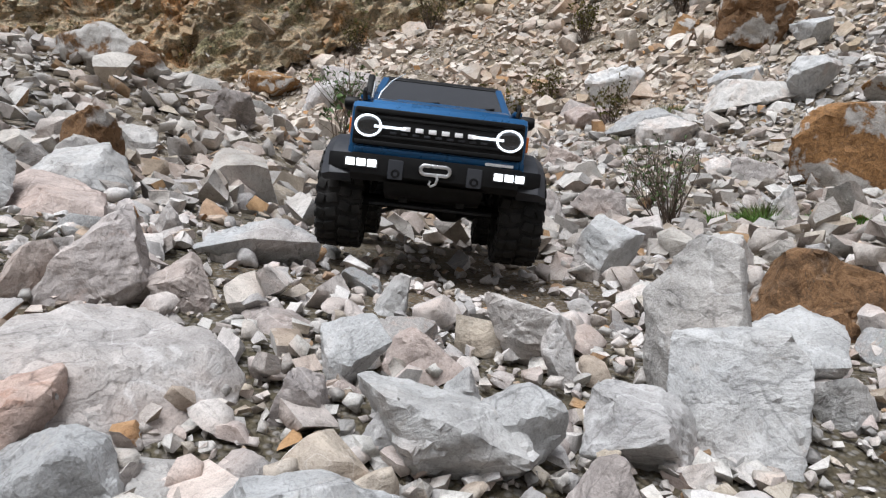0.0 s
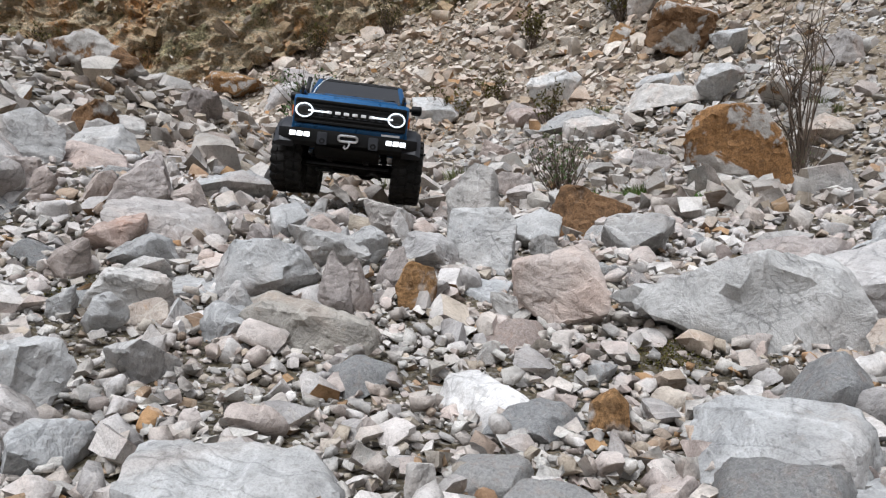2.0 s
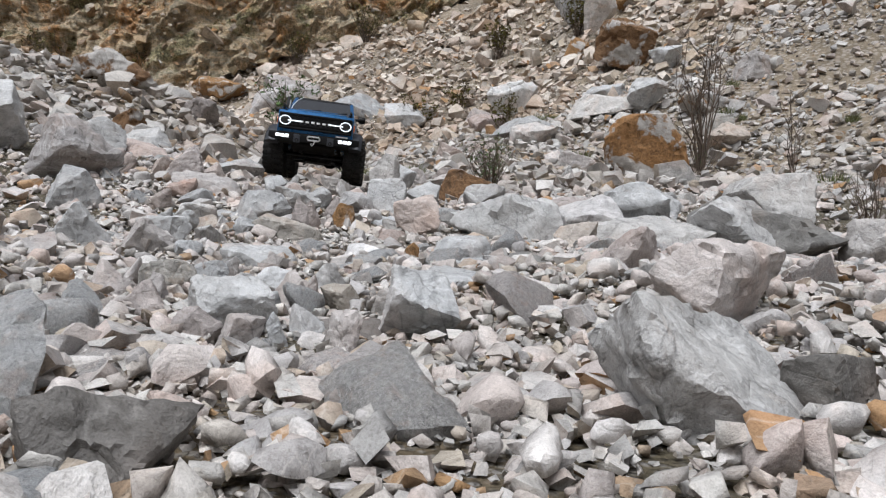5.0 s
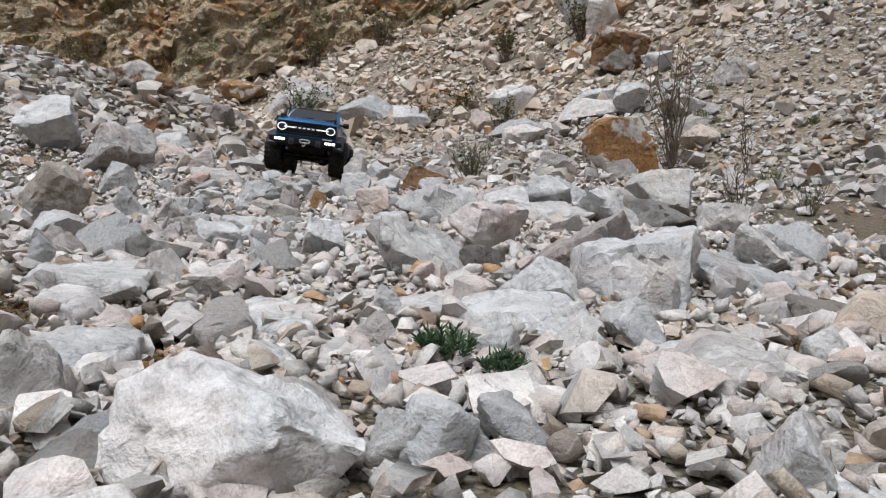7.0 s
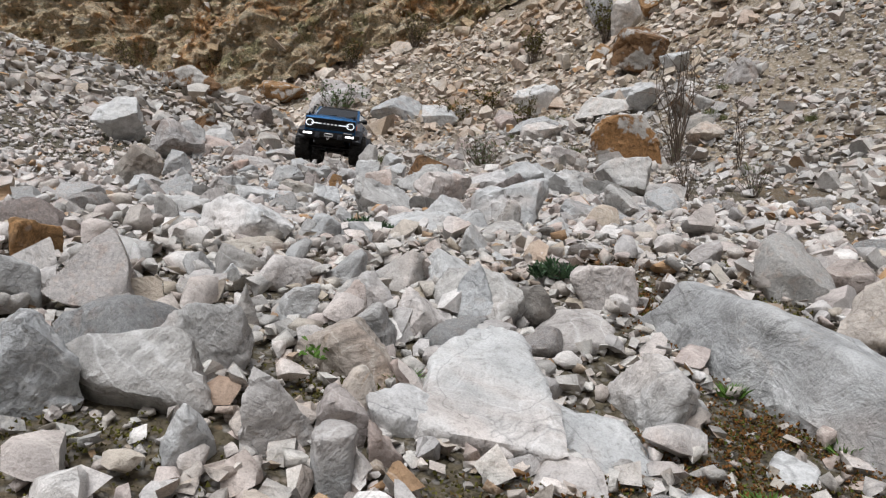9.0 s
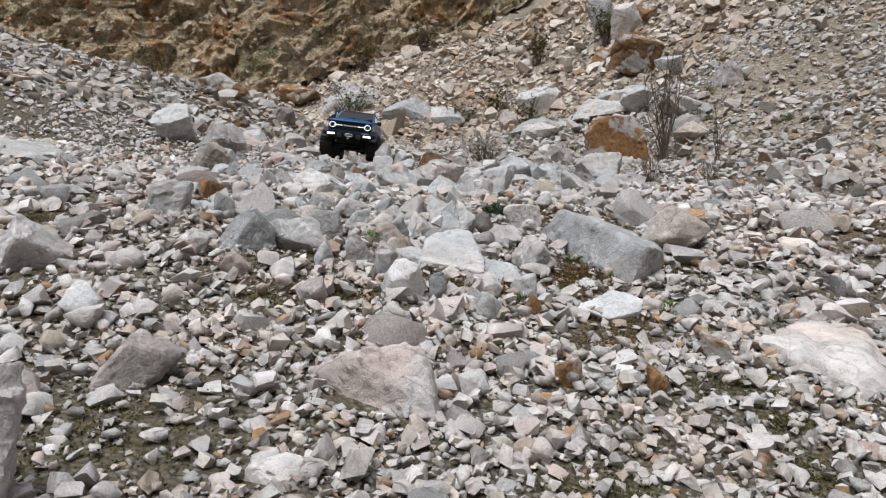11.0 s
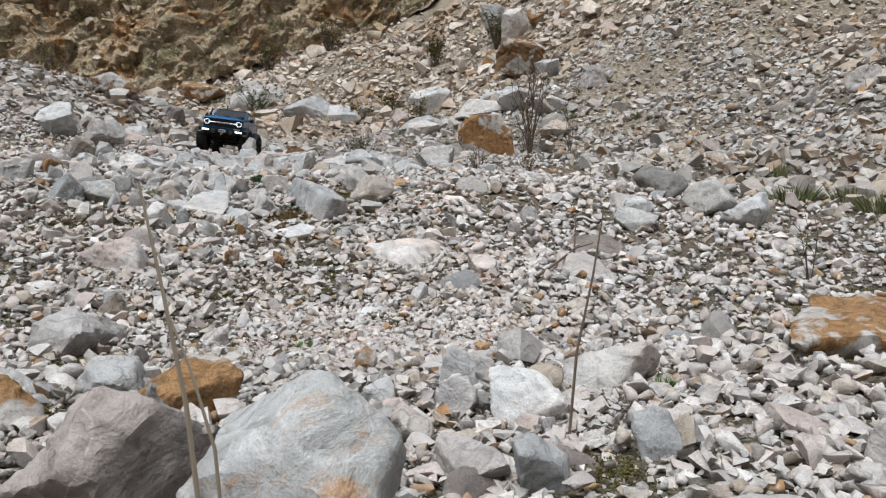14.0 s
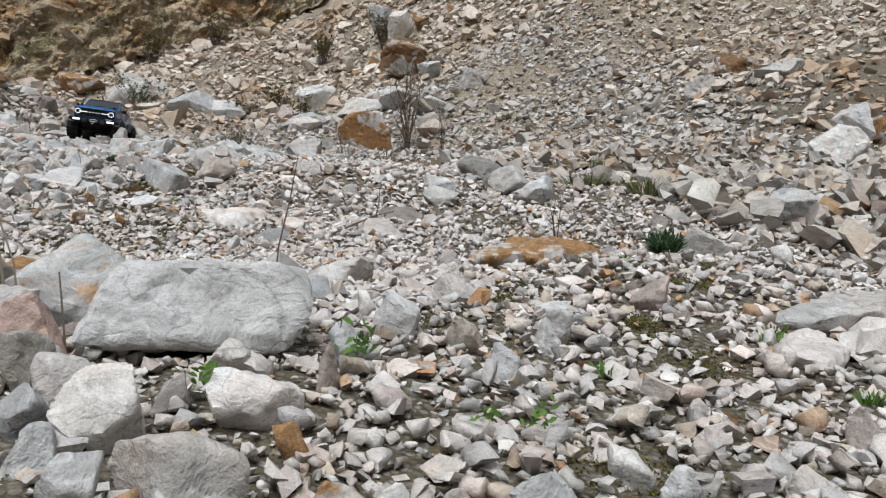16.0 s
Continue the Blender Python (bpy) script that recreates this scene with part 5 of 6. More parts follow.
beam = [(-0.246, 0.098), (-0.268, 0.105), (-0.2705, 0.118), (-0.268, 0.1265), (-0.240, 0.1275), (-0.236, 0.12), (-0.238, 0.1)]
bumper = part("bumper", prism(beam, -0.088, 0.088, 0.0015), PLASTIC, truck, "black winch bumper")
for s in (-1, 1):
    end = prism([(y + 0.0, z) for y, z in ((-0.232, 0.103), (-0.262, 0.108), (-0.2645, 0.118), (-0.262, 0.1255), (-0.228, 0.1265))], 0.0, 0.026, 0.0015)
    for v in end.verts:
        v.co.y += v.co.x * 0.75
        v.co.x = s * (0.086 + v.co.x)
    part("bumper_end", end, PLASTIC, bumper)
    fog = part("fog_lamp", box(s * 0.077 - 0.0175, s * 0.077 + 0.0175, -0.2718, -0.264, 0.111, 0.1215, 0.001), GLASS, bumper, "fog lamp with three white LEDs")
    for k in (-1, 0, 1):
        part("led", box(s * 0.077 + 0.0112 * k - 0.0046, s * 0.077 + 0.0112 * k + 0.0046, -0.2735, -0.2705, 0.1125, 0.1202, 0.0008), LED, fog, "glowing white LED")
    pocket = part("tow_point", box(s * 0.041 - 0.008, s * 0.041 + 0.008, -0.2722, -0.266, 0.1015, 0.1225, 0.002), FLARE, bumper, "tow point")
    part("tow_eye", moved(tube([(0.0036 * math.cos(a), 0, 0.0036 * math.sin(a)) for a in (2 * math.pi * k / 12 for k in range(12))], 0.0013, 6, True), Matrix.Translation((s * 0.041, -0.2725, 0.108))), PLASTIC, pocket)
ring = []
for k in range(24):
    a = 2 * math.pi * k / 24
    ring.append((0.0105 * (1 if math.cos(a) > 0 else -1) + 0.0047 * math.cos(a), -0.2728, 0.1155 + 0.0047 * math.sin(a)))
fairlead = part("fairlead", tube(ring, 0.0019, 8, True), SILVER, bumper, "polished aluminium rope guide")
for s in (-1, 1):
    part("bolt", moved(lathe([(0.0001, -0.002), (0.0016, -0.002), (0.0016, 0.0), (0.0001, 0.0)], 10), Matrix.Translation((s * 0.0185, -0.2735, 0.1155)) @ Matrix.Rotation(radians(90), 4, "Z")), PLASTIC, fairlead)
part("winch_hook", tube([(0.001, -0.274, 0.1125), (0.003, -0.2765, 0.107), (0.0015, -0.277, 0.1015), (-0.003, -0.2765, 0.0985), (-0.0055, -0.276, 0.101), (-0.004, -0.2755, 0.104)], 0.0015, 6), SILVER, bumper, "small steel winch hook")
part("skid_plate", prism([(-0.262, 0.099), (-0.24, 0.086), (-0.2, 0.08), (-0.2, 0.1)], -0.052, 0.052, 0.002), PLASTIC, truck, "black skid plate")
part("chassis", joined(box(-0.036, -0.026, -0.225, 0.225, 0.078, 0.1, 0.002), box(0.026, 0.036, -0.225, 0.225, 0.078, 0.1, 0.002), box(-0.035, 0.035, -0.06, 0.06, 0.066, 0.1, 0.004)), PLASTIC, truck, "black chassis rails and gearbox")
part("inner_body", box(-0.086, 0.086, -0.225, 0.23, 0.104, 0.128, 0.004), PLASTIC, truck)
for yc in (-AX, AX):
    axle = part("axle", moved(lathe([(0.0001, -0.082), (0.0075, -0.082), (0.0075, -0.03), (0.009, 0.004), (0.0165, 0.014), (0.0165, 0.03), (0.009, 0.04), (0.0075, 0.045), (0.0075, 0.082), (0.0001, 0.082)], 16), Matrix.Translation((0, yc, WZ))), PLASTIC, truck, "black solid axle")
    part("steering_link", tube([(-0.07, yc - 0.02, 0.074), (0.07, yc - 0.02, 0.074)], 0.0026, 8), FLARE, axle, "dark steel steering link")
    for s in (-1, 1):
        shock = part("shock", tube([(s * 0.062, yc + 0.012, 0.08), (s * 0.052, yc + 0.016, 0.135)], 0.0052, 10), FLARE, truck)
        coil = [(s * (0.062 - 0.01 * k / 40) + 0.0068 * math.cos(k * 0.9), yc + 0.012 + 0.004 * k / 40 + 0.0068 * math.sin(k * 0.9), 0.074 + 0.05 * k / 40) for k in range(41)]
        part("coil", tube(coil, 0.0011, 5), PLASTIC, shock)
        part("trailing_link", tube([(s * 0.055, yc * 0.93, 0.064), (s * 0.034, yc * 0.28, 0.072)], 0.003, 8), FLARE, truck, "dark steel suspension link")


def wheel_parts(s, yc):
    """One wheel: dark rim with spokes, and a chunky tyre with staggered lugs."""
    at = Matrix.Translation((s * 0.1005, yc, WZ))
    wheel = part("wheel", moved(lathe([(0.0001, 0.006), (0.012, 0.006), (0.012, -0.012), (0.0001, -0.012)], 20), at @ Matrix.Rotation(radians(0 if s > 0 else 180), 4, "Z")), PLASTIC, truck, "black beadlock wheel with a lugged tyre")
    rim = lathe([(0.026, -0.019), (0.0315, -0.021), (0.0335, -0.018), (0.0335, 0.018), (0.0315, 0.022), (0.027, 0.020), (0.025, 0.012), (0.025, -0.016), (0.026, -0.019)], 36)
    spokes = [moved(box(0.004, 0.010, -0.0035, 0.0035, 0.006, 0.028, 0.001), Matrix.Rotation(2 * math.pi * k / 6, 4, "X")) for k in range(6)]
    part("rim", moved(joined(rim, *spokes), at @ Matrix.Rotation(radians(0 if s > 0 else 180), 4, "Z")), PLASTIC, wheel)
    pr = [(0.034, -0.019), (0.040, -0.0235), (0.048, -0.025), (0.0535, -0.0235), (0.0558, -0.019), (0.0562, 0.0), (0.0558, 0.019), (0.0535, 0.0235), (0.048, 0.025), (0.040, 0.0235), (0.034, 0.019)]
    blocks = [lathe(pr, 48)]
    n = 22
    for k in range(n):
        for row, (x0, x1, shift) in enumerate(((-0.0245, -0.0155, 0.0), (-0.0135, -0.0015, 0.5), (0.0015, 0.0135, 0.0), (0.0155, 0.0245, 0.5))):
            outer = row in (0, 3)
            b = box(x0, x1, -0.0052, 0.0052, 0.0525 if outer else 0.0545, 0.0588 if outer else 0.0597, 0.0012)
            blocks.append(moved(b, Matrix.Rotation(2 * math.pi * (k + shift) / n, 4, "X") @ Matrix.Rotation(radians(14 if row % 2 else -14), 4, "Z")))
        for x in (-0.0247, 0.0247):
            b = box(x - 0.0012, x + 0.0012, -0.0035, 0.0035, 0.0445, 0.0535, 0.0006)
            blocks.append(moved(b, Matrix.Rotation(2 * math.pi * (k + (0.0 if x < 0 else 0.5)) / n, 4, "X")))
    part("tyre", moved(joined(*blocks), at), RUBBER, wheel, "dusty black off-road tyre")


for s in (-1, 1):
    for yc in (-AX, AX):
        wheel_parts(s, yc)
# small fittings on the near windscreen pillar
lightbox = part("pillar_lamp", box(-0.0925, -0.0845, -0.086, -0.074, 0.218, 0.246, 0.0015, m=None), WHITE, truck, "white-framed lamp on the pillar")
part("lamp_face", box(-0.0905, -0.0865, -0.0875, -0.0855, 0.221, 0.243, 0.0006), FLARE, lightbox)
part("snorkel", joined(box(-0.0965, -0.0865, -0.1, -0.086, 0.196, 0.226, 0.002), box(-0.094, -0.0865, -0.092, -0.074, 0.222, 0.256, 0.002)), PLASTIC, truck, "black snorkel beside the windscreen")
part("aerial", tube([(-0.078, -0.104, 0.206), (-0.073, -0.112, 0.226), (-0.062, -0.118, 0.244), (-0.047, -0.121, 0.256)], [0.0012, 0.001, 0.0008, 0.0006], 6), WHITE, truck, "thin pale whip aerial")
part("aerial_base", box(-0.083, -0.073, -0.109, -0.099, 0.201, 0.209, 0.002), PLASTIC, truck)
part("tail_panel", box(-0.09, 0.09, 0.233, 0.241, 0.112, 0.2, 0.003), PAINT, truck)
for s in (-1, 1):
    part("tail_lamp", box(s * 0.082 - 0.007, s * 0.082 + 0.007, 0.24, 0.2435, 0.15, 0.19, 0.001), AMBER, truck)

for ob in truck.children_recursive:
    # a raked windscreen under a low roof, and a bumper close to the nose
    co = np.empty(len(ob.data.vertices) * 3, np.float32)
    ob.data.vertices.foreach_get("co", co)
    y, z = co[1::3].copy(), co[2::3].copy()
    rake = np.interp(z, (0.2, 0.2035, 0.2675, 0.3), (0, -0.022, 0.024, 0.024)) * np.interp(y, (-0.125, -0.12, -0.02, 0.08), (0, 1, 1, 0))
    co[1::3] = np.where(y < -0.2465, -0.2465 + (y + 0.2465) * 0.4, y + rake)
    co[2::3] = np.interp(z, (0.0, 0.126, 0.203, 0.262, 0.30), (0.004, 0.126, 0.189, 0.239, 0.264))
    ob.data.vertices.foreach_set("co", co)
    ob.data.update()
truck.matrix_basis = pose(*TRUCK)


def single_stones(count, seed):
    """Middle-sized stones that lie singly on the slope, on a few shared meshes."""
    kit = []
    for k in range(14):
        r = random.Random(seed + k)
        bm = broken(seed + 31 * k, 1.0, r.uniform(0.6, 0.95), r.uniform(0.35, 0.7), 8, 0.4)
        bm = weathered(bm, seed + k, 1.0, 0.1, 1.0, 1)
        bmesh.ops.translate(bm, verts=bm.verts, vec=(0, 0, -0.2))
        kit.append(finish("stone", bm, TONE[("grey", "grey", "pale", "pink", "grey", "pale", "grey")[k % 7]], 38))
    hue = ("grey", "grey", "pale", "pink", "grey", "pale", "grey")
    x, y, z, s = strewn(count, (-0.5, 1.35, -2.75, 0.9), 0.031, seed, 0.36, 0.15, 1.7)
    s = s * np.interp(y, (-2.4, -1.5, 0.0), (0.8, 1.45, 1.6))
    rng = np.random.default_rng(seed)
    turn = turns(rng, len(x), x, y, 0.25)
    for k in range(min(300, len(x))):
        i = int(rng.integers(0, 14))
        ob = tagged(new("stone", kit[i]), "egg-sized angular {} limestone stone on the scree".format(WORDS[hue[i % 7]]), "stone", "loose stones of the slope")
        ob.matrix_basis = Matrix.Translation((x[k], y[k], z[k])) @ Matrix(turn[k].tolist()).to_4x4() @ Matrix.Diagonal((s[k], s[k], s[k], 1))


PATH_X = ((-3.2, 0.95), (-2.6, 0.72), (-2.0, 0.55), (-1.2, 0.42), (-0.4, 0.22), (0.4, 0.06), (1.0, 0.0))


# moss grows in these gaps: x, y, half widths, clumps, rusty or olive
MOSS_SPOTS = [(0.605, -1.415, 0.012, 0.035, 300, 1), (0.625, -1.55, 0.025, 0.03, 300, 1), (0.585, -1.60, 0.02, 0.025, 220, 1), (0.47, -1.63, 0.025, 0.02, 120, 0), (0.30, -1.62, 0.04, 0.03, 120, 0), (0.38, -1.68, 0.03, 0.025, 110, 0), (0.63, -1.56, 0.04, 0.05, 420, 1), (0.60, -1.38, 0.016, 0.05, 260, 1), (0.52, -1.62, 0.03, 0.03, 200, 1), (0.40, -1.55, 0.025, 0.02, 110, 0), (0.17, -0.10, 0.04, 0.03, 200, 1),
              (0.72, -1.50, 0.03, 0.03, 240, 1), (0.28, -1.95, 0.05, 0.05, 260, 0), (0.30, 0.17, 0.03, 0.03, 160, 0), (-0.20, 0.24, 0.03, 0.03, 140, 0), (0.64, -1.68, 0.03, 0.05, 260, 1), (0.08, -1.02, 0.05, 0.04, 200, 1)]
spots = random.Random(515)
for k in range(52):
    MOSS_SPOTS.append((spots.uniform(0.5, 1.6), spots.uniform(-2.9, -1.75), spots.uniform(0.012, 0.032), spots.uniform(0.012, 0.03), spots.randint(60, 130), 0))
for k in range(30):
    MOSS_SPOTS.append((spots.uniform(-0.1, 0.9), spots.uniform(-2.1, -0.9), spots.uniform(0.014, 0.034), spots.uniform(0.012, 0.028), spots.randint(70, 140), k % 3 == 0))


def off_moss(x, y, q):
    """True outside the mossy gaps."""
    ok = np.ones(len(x), bool)
    for mx, my, wx, wy, n, rusty in MOSS_SPOTS:
        ok &= ~((((x - mx) / wx) ** 2 + ((y - my) / wy) ** 2 < 1.2) & (q < 0.85))
    return ok


def washed(x, y):
    """Well below 1 where fine gravel has washed together on the track."""
    return ((x - 0.79) / 0.17) ** 2 + ((y + 2.07) / 0.13) ** 2


def along_track(count, sizes, seed, half, spread, lift, most, least=-0.05, end=0.95, inner=0.0):
    """Stones within a strip along the track."""
    rng = np.random.default_rng(seed)
    y = rng.uniform(-3.05, end, count) + rng.normal(0, 0.08, count)
    x = np.interp(y, [p[0] for p in PATH_X], [p[1] for p in PATH_X]) + rng.uniform(inner, half, count) * rng.choice((-1.0, 1.0), count) + rng.normal(0, 0.06 * half, count)
    s = np.clip(sizes * np.exp(rng.normal(0, spread, count)), sizes * 0.45, sizes * most)
    s = s * np.interp(y, (-3.0, -2.6, -1.9, -1.4), (0.8, 0.66, 0.8, 1.0))
    ok = clear_of(x, y, s)
    bare = rng.uniform(0, 1, count)
    ok &= ~((washed(x, y) < 0.7 + 0.6 * bare) & (s > 0.0085))
    for mx, my, wx, wy, n, rusty in MOSS_SPOTS:
        ok &= ~((((x - mx) / wx) ** 2 + ((y - my) / wy) ** 2 < 1.6) & (bare < 0.55))
    x, y, s = x[ok], y[ok], s[ok]
    return x, y, relief(x, y) + s * rng.uniform(least, lift, len(x)), s


def stony(x, y, q):
    """Patches of the bank lie bare, the earth showing between few stones."""
    cover = np.sin(1.3 * x + 0.8 * y + 1.6 * np.sin(0.9 * y + 0.4)) * np.cos(0.7 * x - 1.1 * y + 1.2 * np.sin(1.4 * x))
    cover = cover - 1.6 * np.exp(-((x - 3.2) ** 2 + (y - 3.95) ** 2) / 0.35)
    return q < np.clip(np.where(x < 2.0, 1.0, 0.95) + 0.9 * cover, np.where(x < 2.0, 0.7, 0.5), 1.0)


single_stones(480, 4400)
heap("fine_gravel", GRIT, *strewn(5200, (0.6, 0.98, -2.22, -1.92), 0.0066, 34, 0.35, 0.5, 1.8, lambda x, y, q: washed(x, y) < 0.8 + 0.5 * q, 0.0), 0.3, 34, SCREE, "washed patch of fine pinkish-grey gravel on the track", 88)
heap("scree", GRIT, *strewn(5400, (0.3, 1.1, -2.5, -1.6), 0.0088, 36, 0.45, 0.4, 2.2, off_moss, 0.0), 0.28, 36, SCREE, "densely packed small limestone gravel on the track", 64)
heap("scree", GRIT, *strewn(7600, (0.9, 1.9, -2.9, -1.4), 0.0085, 35, 0.5, 0.5, 2.2, off_moss, 0.0), 0.32, 35, SCREE, "small limestone gravel covering the bank", 88)
heap("scree", FINE, *along_track(9500, 0.0125, 11, 0.5, 0.5, 0.45, 2.6, 0.0, 0.95), 0.36, 1, SCREE, "loose small grey and pinkish limestone chips covering the slope", 62)
heap("fine_gravel", CHIP, *along_track(29000, 0.0088, 13, 0.42, 0.42, 0.6, 2.0, 0.0, 0.5), 0.42, 3, DIRTY, "fine dirty limestone gravel between the larger stones", 88)
heap("fine_gravel", CHIP, *along_track(17000, 0.0058, 33, 0.36, 0.35, 0.35, 1.8, -0.1, 0.3), 0.5, 33, DIRTY, "gritty limestone crumbs bedding the stones", 80)
heap("scree", FINE, *strewn(3000, (-1.6, 2.2, -3.05, 1.5), 0.020, 21, 0.5, 0.35, 2.2, lambda x, y, q: (y > -1.7) | (x < 0.3) | (q < 0.3)), 0.3, 21, SCREE, "loose grey limestone chips beside the track", 60)
heap("scree", GRIT, *along_track(8500, 0.0115, 24, 0.95, 0.45, 0.5, 2.2, 0.1, 0.6, 0.36), 0.4, 24, SCREE, "small limestone gravel beside the track", 88)
heap("scree", TINY, *along_track(12500, 0.0115, 22, 1.3, 0.42, 0.5, 2.0, 0.1, 1.1, 0.36), 0.4, 22, SCREE, "small limestone chips beside the track", 85)
heap("scree", CHIP, *strewn(9000, (-6.0, 7.0, -8.0, 2.0), 0.05, 23, 0.5, 0.3, 2.4, lambda x, y, q: (q < np.exp(-0.12 * np.hypot(x - 0.5, y + 1.5))) & ~((x > -1.3) & (x < 2.3) & (y > -3.1))), 0.4, 23, FAR_SCREE, "limestone rubble thinning out round the slope", 60)
heap("scree", NEAR_COARSE, *strewn(1300, (-1.3, 2.0, -1.75, 1.4), 0.034, 12, 0.3, 0.25, 1.35), 0.32, 2, SCREE, "egg-sized angular limestone pieces strewn over the slope", 50)
heap("scree", CHIP, *strewn(25000, (-2.8, 4.2, 1.0, 5.2), 0.027, 14, 0.6, 0.45, 2.6, lambda x, y, q: q < 1 - 0.75 * np.exp(-((x - 3.2) ** 2 + (y - 3.9) ** 2) / 0.4)), 0.42, 4, FLOOR_SCREE, "loose limestone rubble on the rising quarry floor", 75)
heap("scree", COARSE, *strewn(1000, (-2.8, 4.2, 1.3, 5.2), 0.07, 15, 0.5, 0.30, 2.2), 0.3, 5, FLOOR_SCREE, "broken limestone blocks scattered over the quarry floor")
heap("scree", GRIT, *strewn(5200, (1.8, 4.0, -2.4, 1.3), 0.034, 16, 0.5, 0.4, 2.6, lambda x, y, q: q < np.clip((y + 2.5) / 0.7, 0, 1) * np.clip((4.1 - x) / 0.8, 0, 1)), 0.4, 6, FLOOR_SCREE, "loose limestone rubble beside the slope")
heap("scree", CHIP, *strewn(27000, (-4.8, 7.6, 5.0, 10.8), 0.038, 17, 0.75, 0.4, 3.6, stony), 0.45, 7, FAR_SCREE, "loose rubble covering the quarry bank")
heap("scree", COARSE, *strewn(900, (-5.0, 7.5, 4.5, 11.5), 0.13, 18, 0.55, 0.3, 3.0), 0.35, 8, FAR_SCREE, "fallen limestone blocks on the quarry bank")
heap("scree", CHIP, *strewn(8500, (4.0, 9.0, -1.0, 5.2), 0.045, 19, 0.55, 0.4, 2.6, stony), 0.4, 9, FAR_SCREE, "loose limestone rubble at the foot of the bank")


# ---- the cliff behind ----
def cliff_material():
    m, nt, b = fresh("weathered_cliff", 0.93, spec=0.2)
    tc = nt.nodes.new("ShaderNodeTexCoord").outputs["Object"]
    lay = nt.nodes.new("ShaderNodeMapping")
    lay.inputs["Rotation"].default_value, lay.inputs["Scale"].default_value = (0.3, radians(38), 0.2), (0.7, 1.0, 3.2)
    nt.links.new(tc, lay.inputs["Vector"])
    wide, mid, fine = noise_of(nt, tc, 0.9, 7, 0.7, 1.2), noise_of(nt, tc, 6.0, 9, 0.78, 0.8), noise_of(nt, tc, 30, 8, 0.78)
    strata = noise_of(nt, lay.outputs[0], 3.4, 10, 0.78, 0.7)
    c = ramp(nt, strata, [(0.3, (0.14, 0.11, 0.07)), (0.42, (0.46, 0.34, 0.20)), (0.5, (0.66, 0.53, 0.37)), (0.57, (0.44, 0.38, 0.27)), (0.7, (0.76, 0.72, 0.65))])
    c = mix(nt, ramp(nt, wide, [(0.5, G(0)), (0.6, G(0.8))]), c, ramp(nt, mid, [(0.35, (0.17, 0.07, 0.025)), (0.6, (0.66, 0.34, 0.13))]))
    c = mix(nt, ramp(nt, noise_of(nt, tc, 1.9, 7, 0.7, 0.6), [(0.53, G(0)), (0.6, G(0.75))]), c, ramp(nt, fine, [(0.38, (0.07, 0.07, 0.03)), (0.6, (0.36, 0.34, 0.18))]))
    # colour goes darker where the bump noise runs low, paler where high
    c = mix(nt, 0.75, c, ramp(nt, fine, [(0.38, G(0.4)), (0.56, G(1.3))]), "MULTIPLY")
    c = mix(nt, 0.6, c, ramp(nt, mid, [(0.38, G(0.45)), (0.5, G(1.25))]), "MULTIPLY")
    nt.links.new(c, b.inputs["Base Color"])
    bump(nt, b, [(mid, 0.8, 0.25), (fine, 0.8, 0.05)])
    return m


CLIFF = cliff_material()


def cliff_face():
    us, vs = np.linspace(-11, 2.2, 260), np.linspace(0, 1, 130)
    verts = []
    for v in vs:
        for u in us:
            foot = 10.25 + 1.3 * float(soft(u + 0.6, 0.4)) - 0.35 * math.sin(1.7 * u)
            base = float(ground_z(u, foot)) - 0.3
            p = Vector((u, foot - 0.3 + 2.4 * v, base + 5.6 * v))
            q = Vector((u * 0.8, v * 4.5, 3.1))
            crag = noise.ridged_multi_fractal(q * 0.9, 1.0, 2.1, 5, 0.9, 2.0) - 1.0
            block = noise.voronoi(q * 1.9)[0][0] + 0.5 * noise.voronoi(q * 4.3)[0][0] + 0.4 * noise.voronoi(q * 9.5)[0][0]
            ledge = math.floor(3.2 * (q.y - 0.6 * q.x + 0.5 * noise.noise(q * 1.3))) % 2
            verts.append(p + Vector((0.1 * noise.noise(q * 3), -0.32 * crag - 0.38 * block - 0.09 * ledge + 0.08 * noise.noise(q * 11), 0.15 * noise.noise(q * 2.3))))
    n = len(us)
    a = (np.arange(len(vs) - 1)[:, None] * n + np.arange(n - 1)).ravel()
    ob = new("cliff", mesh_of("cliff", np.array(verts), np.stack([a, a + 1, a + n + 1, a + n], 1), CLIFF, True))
    ob.data.set_sharp_from_angle(angle=radians(28))
    return tagged(ob, "craggy brown and ochre quarry cliff with dark clefts", "cliff", kind="structure")


cliff = cliff_face()
BROWN_SCREE, nt, b = fresh("cliff_rubble", 0.92, spec=0.2)
tc = nt.nodes.new("ShaderNodeTexCoord").outputs["Object"]
c = ramp(nt, nt.nodes.new("ShaderNodeNewGeometry").outputs["Random Per Island"], [(0, (0.30, 0.22, 0.13)), (0.3, (0.48, 0.35, 0.22)), (0.5, (0.34, 0.28, 0.18)), (0.7, (0.52, 0.45, 0.37)), (0.88, (0.48, 0.27, 0.12)), (1, (0.58, 0.54, 0.49))])
c = mix(nt, 0.9, c, ramp(nt, noise_of(nt, tc, 14, 6, 0.7, 0.6), [(0.33, G(0.35)), (0.62, G(1.15))]), "MULTIPLY")
nt.links.new(c, b.inputs["Base Color"])
bump(nt, b, [(noise_of(nt, tc, 22, 6, 0.7), 0.7, 0.05)])


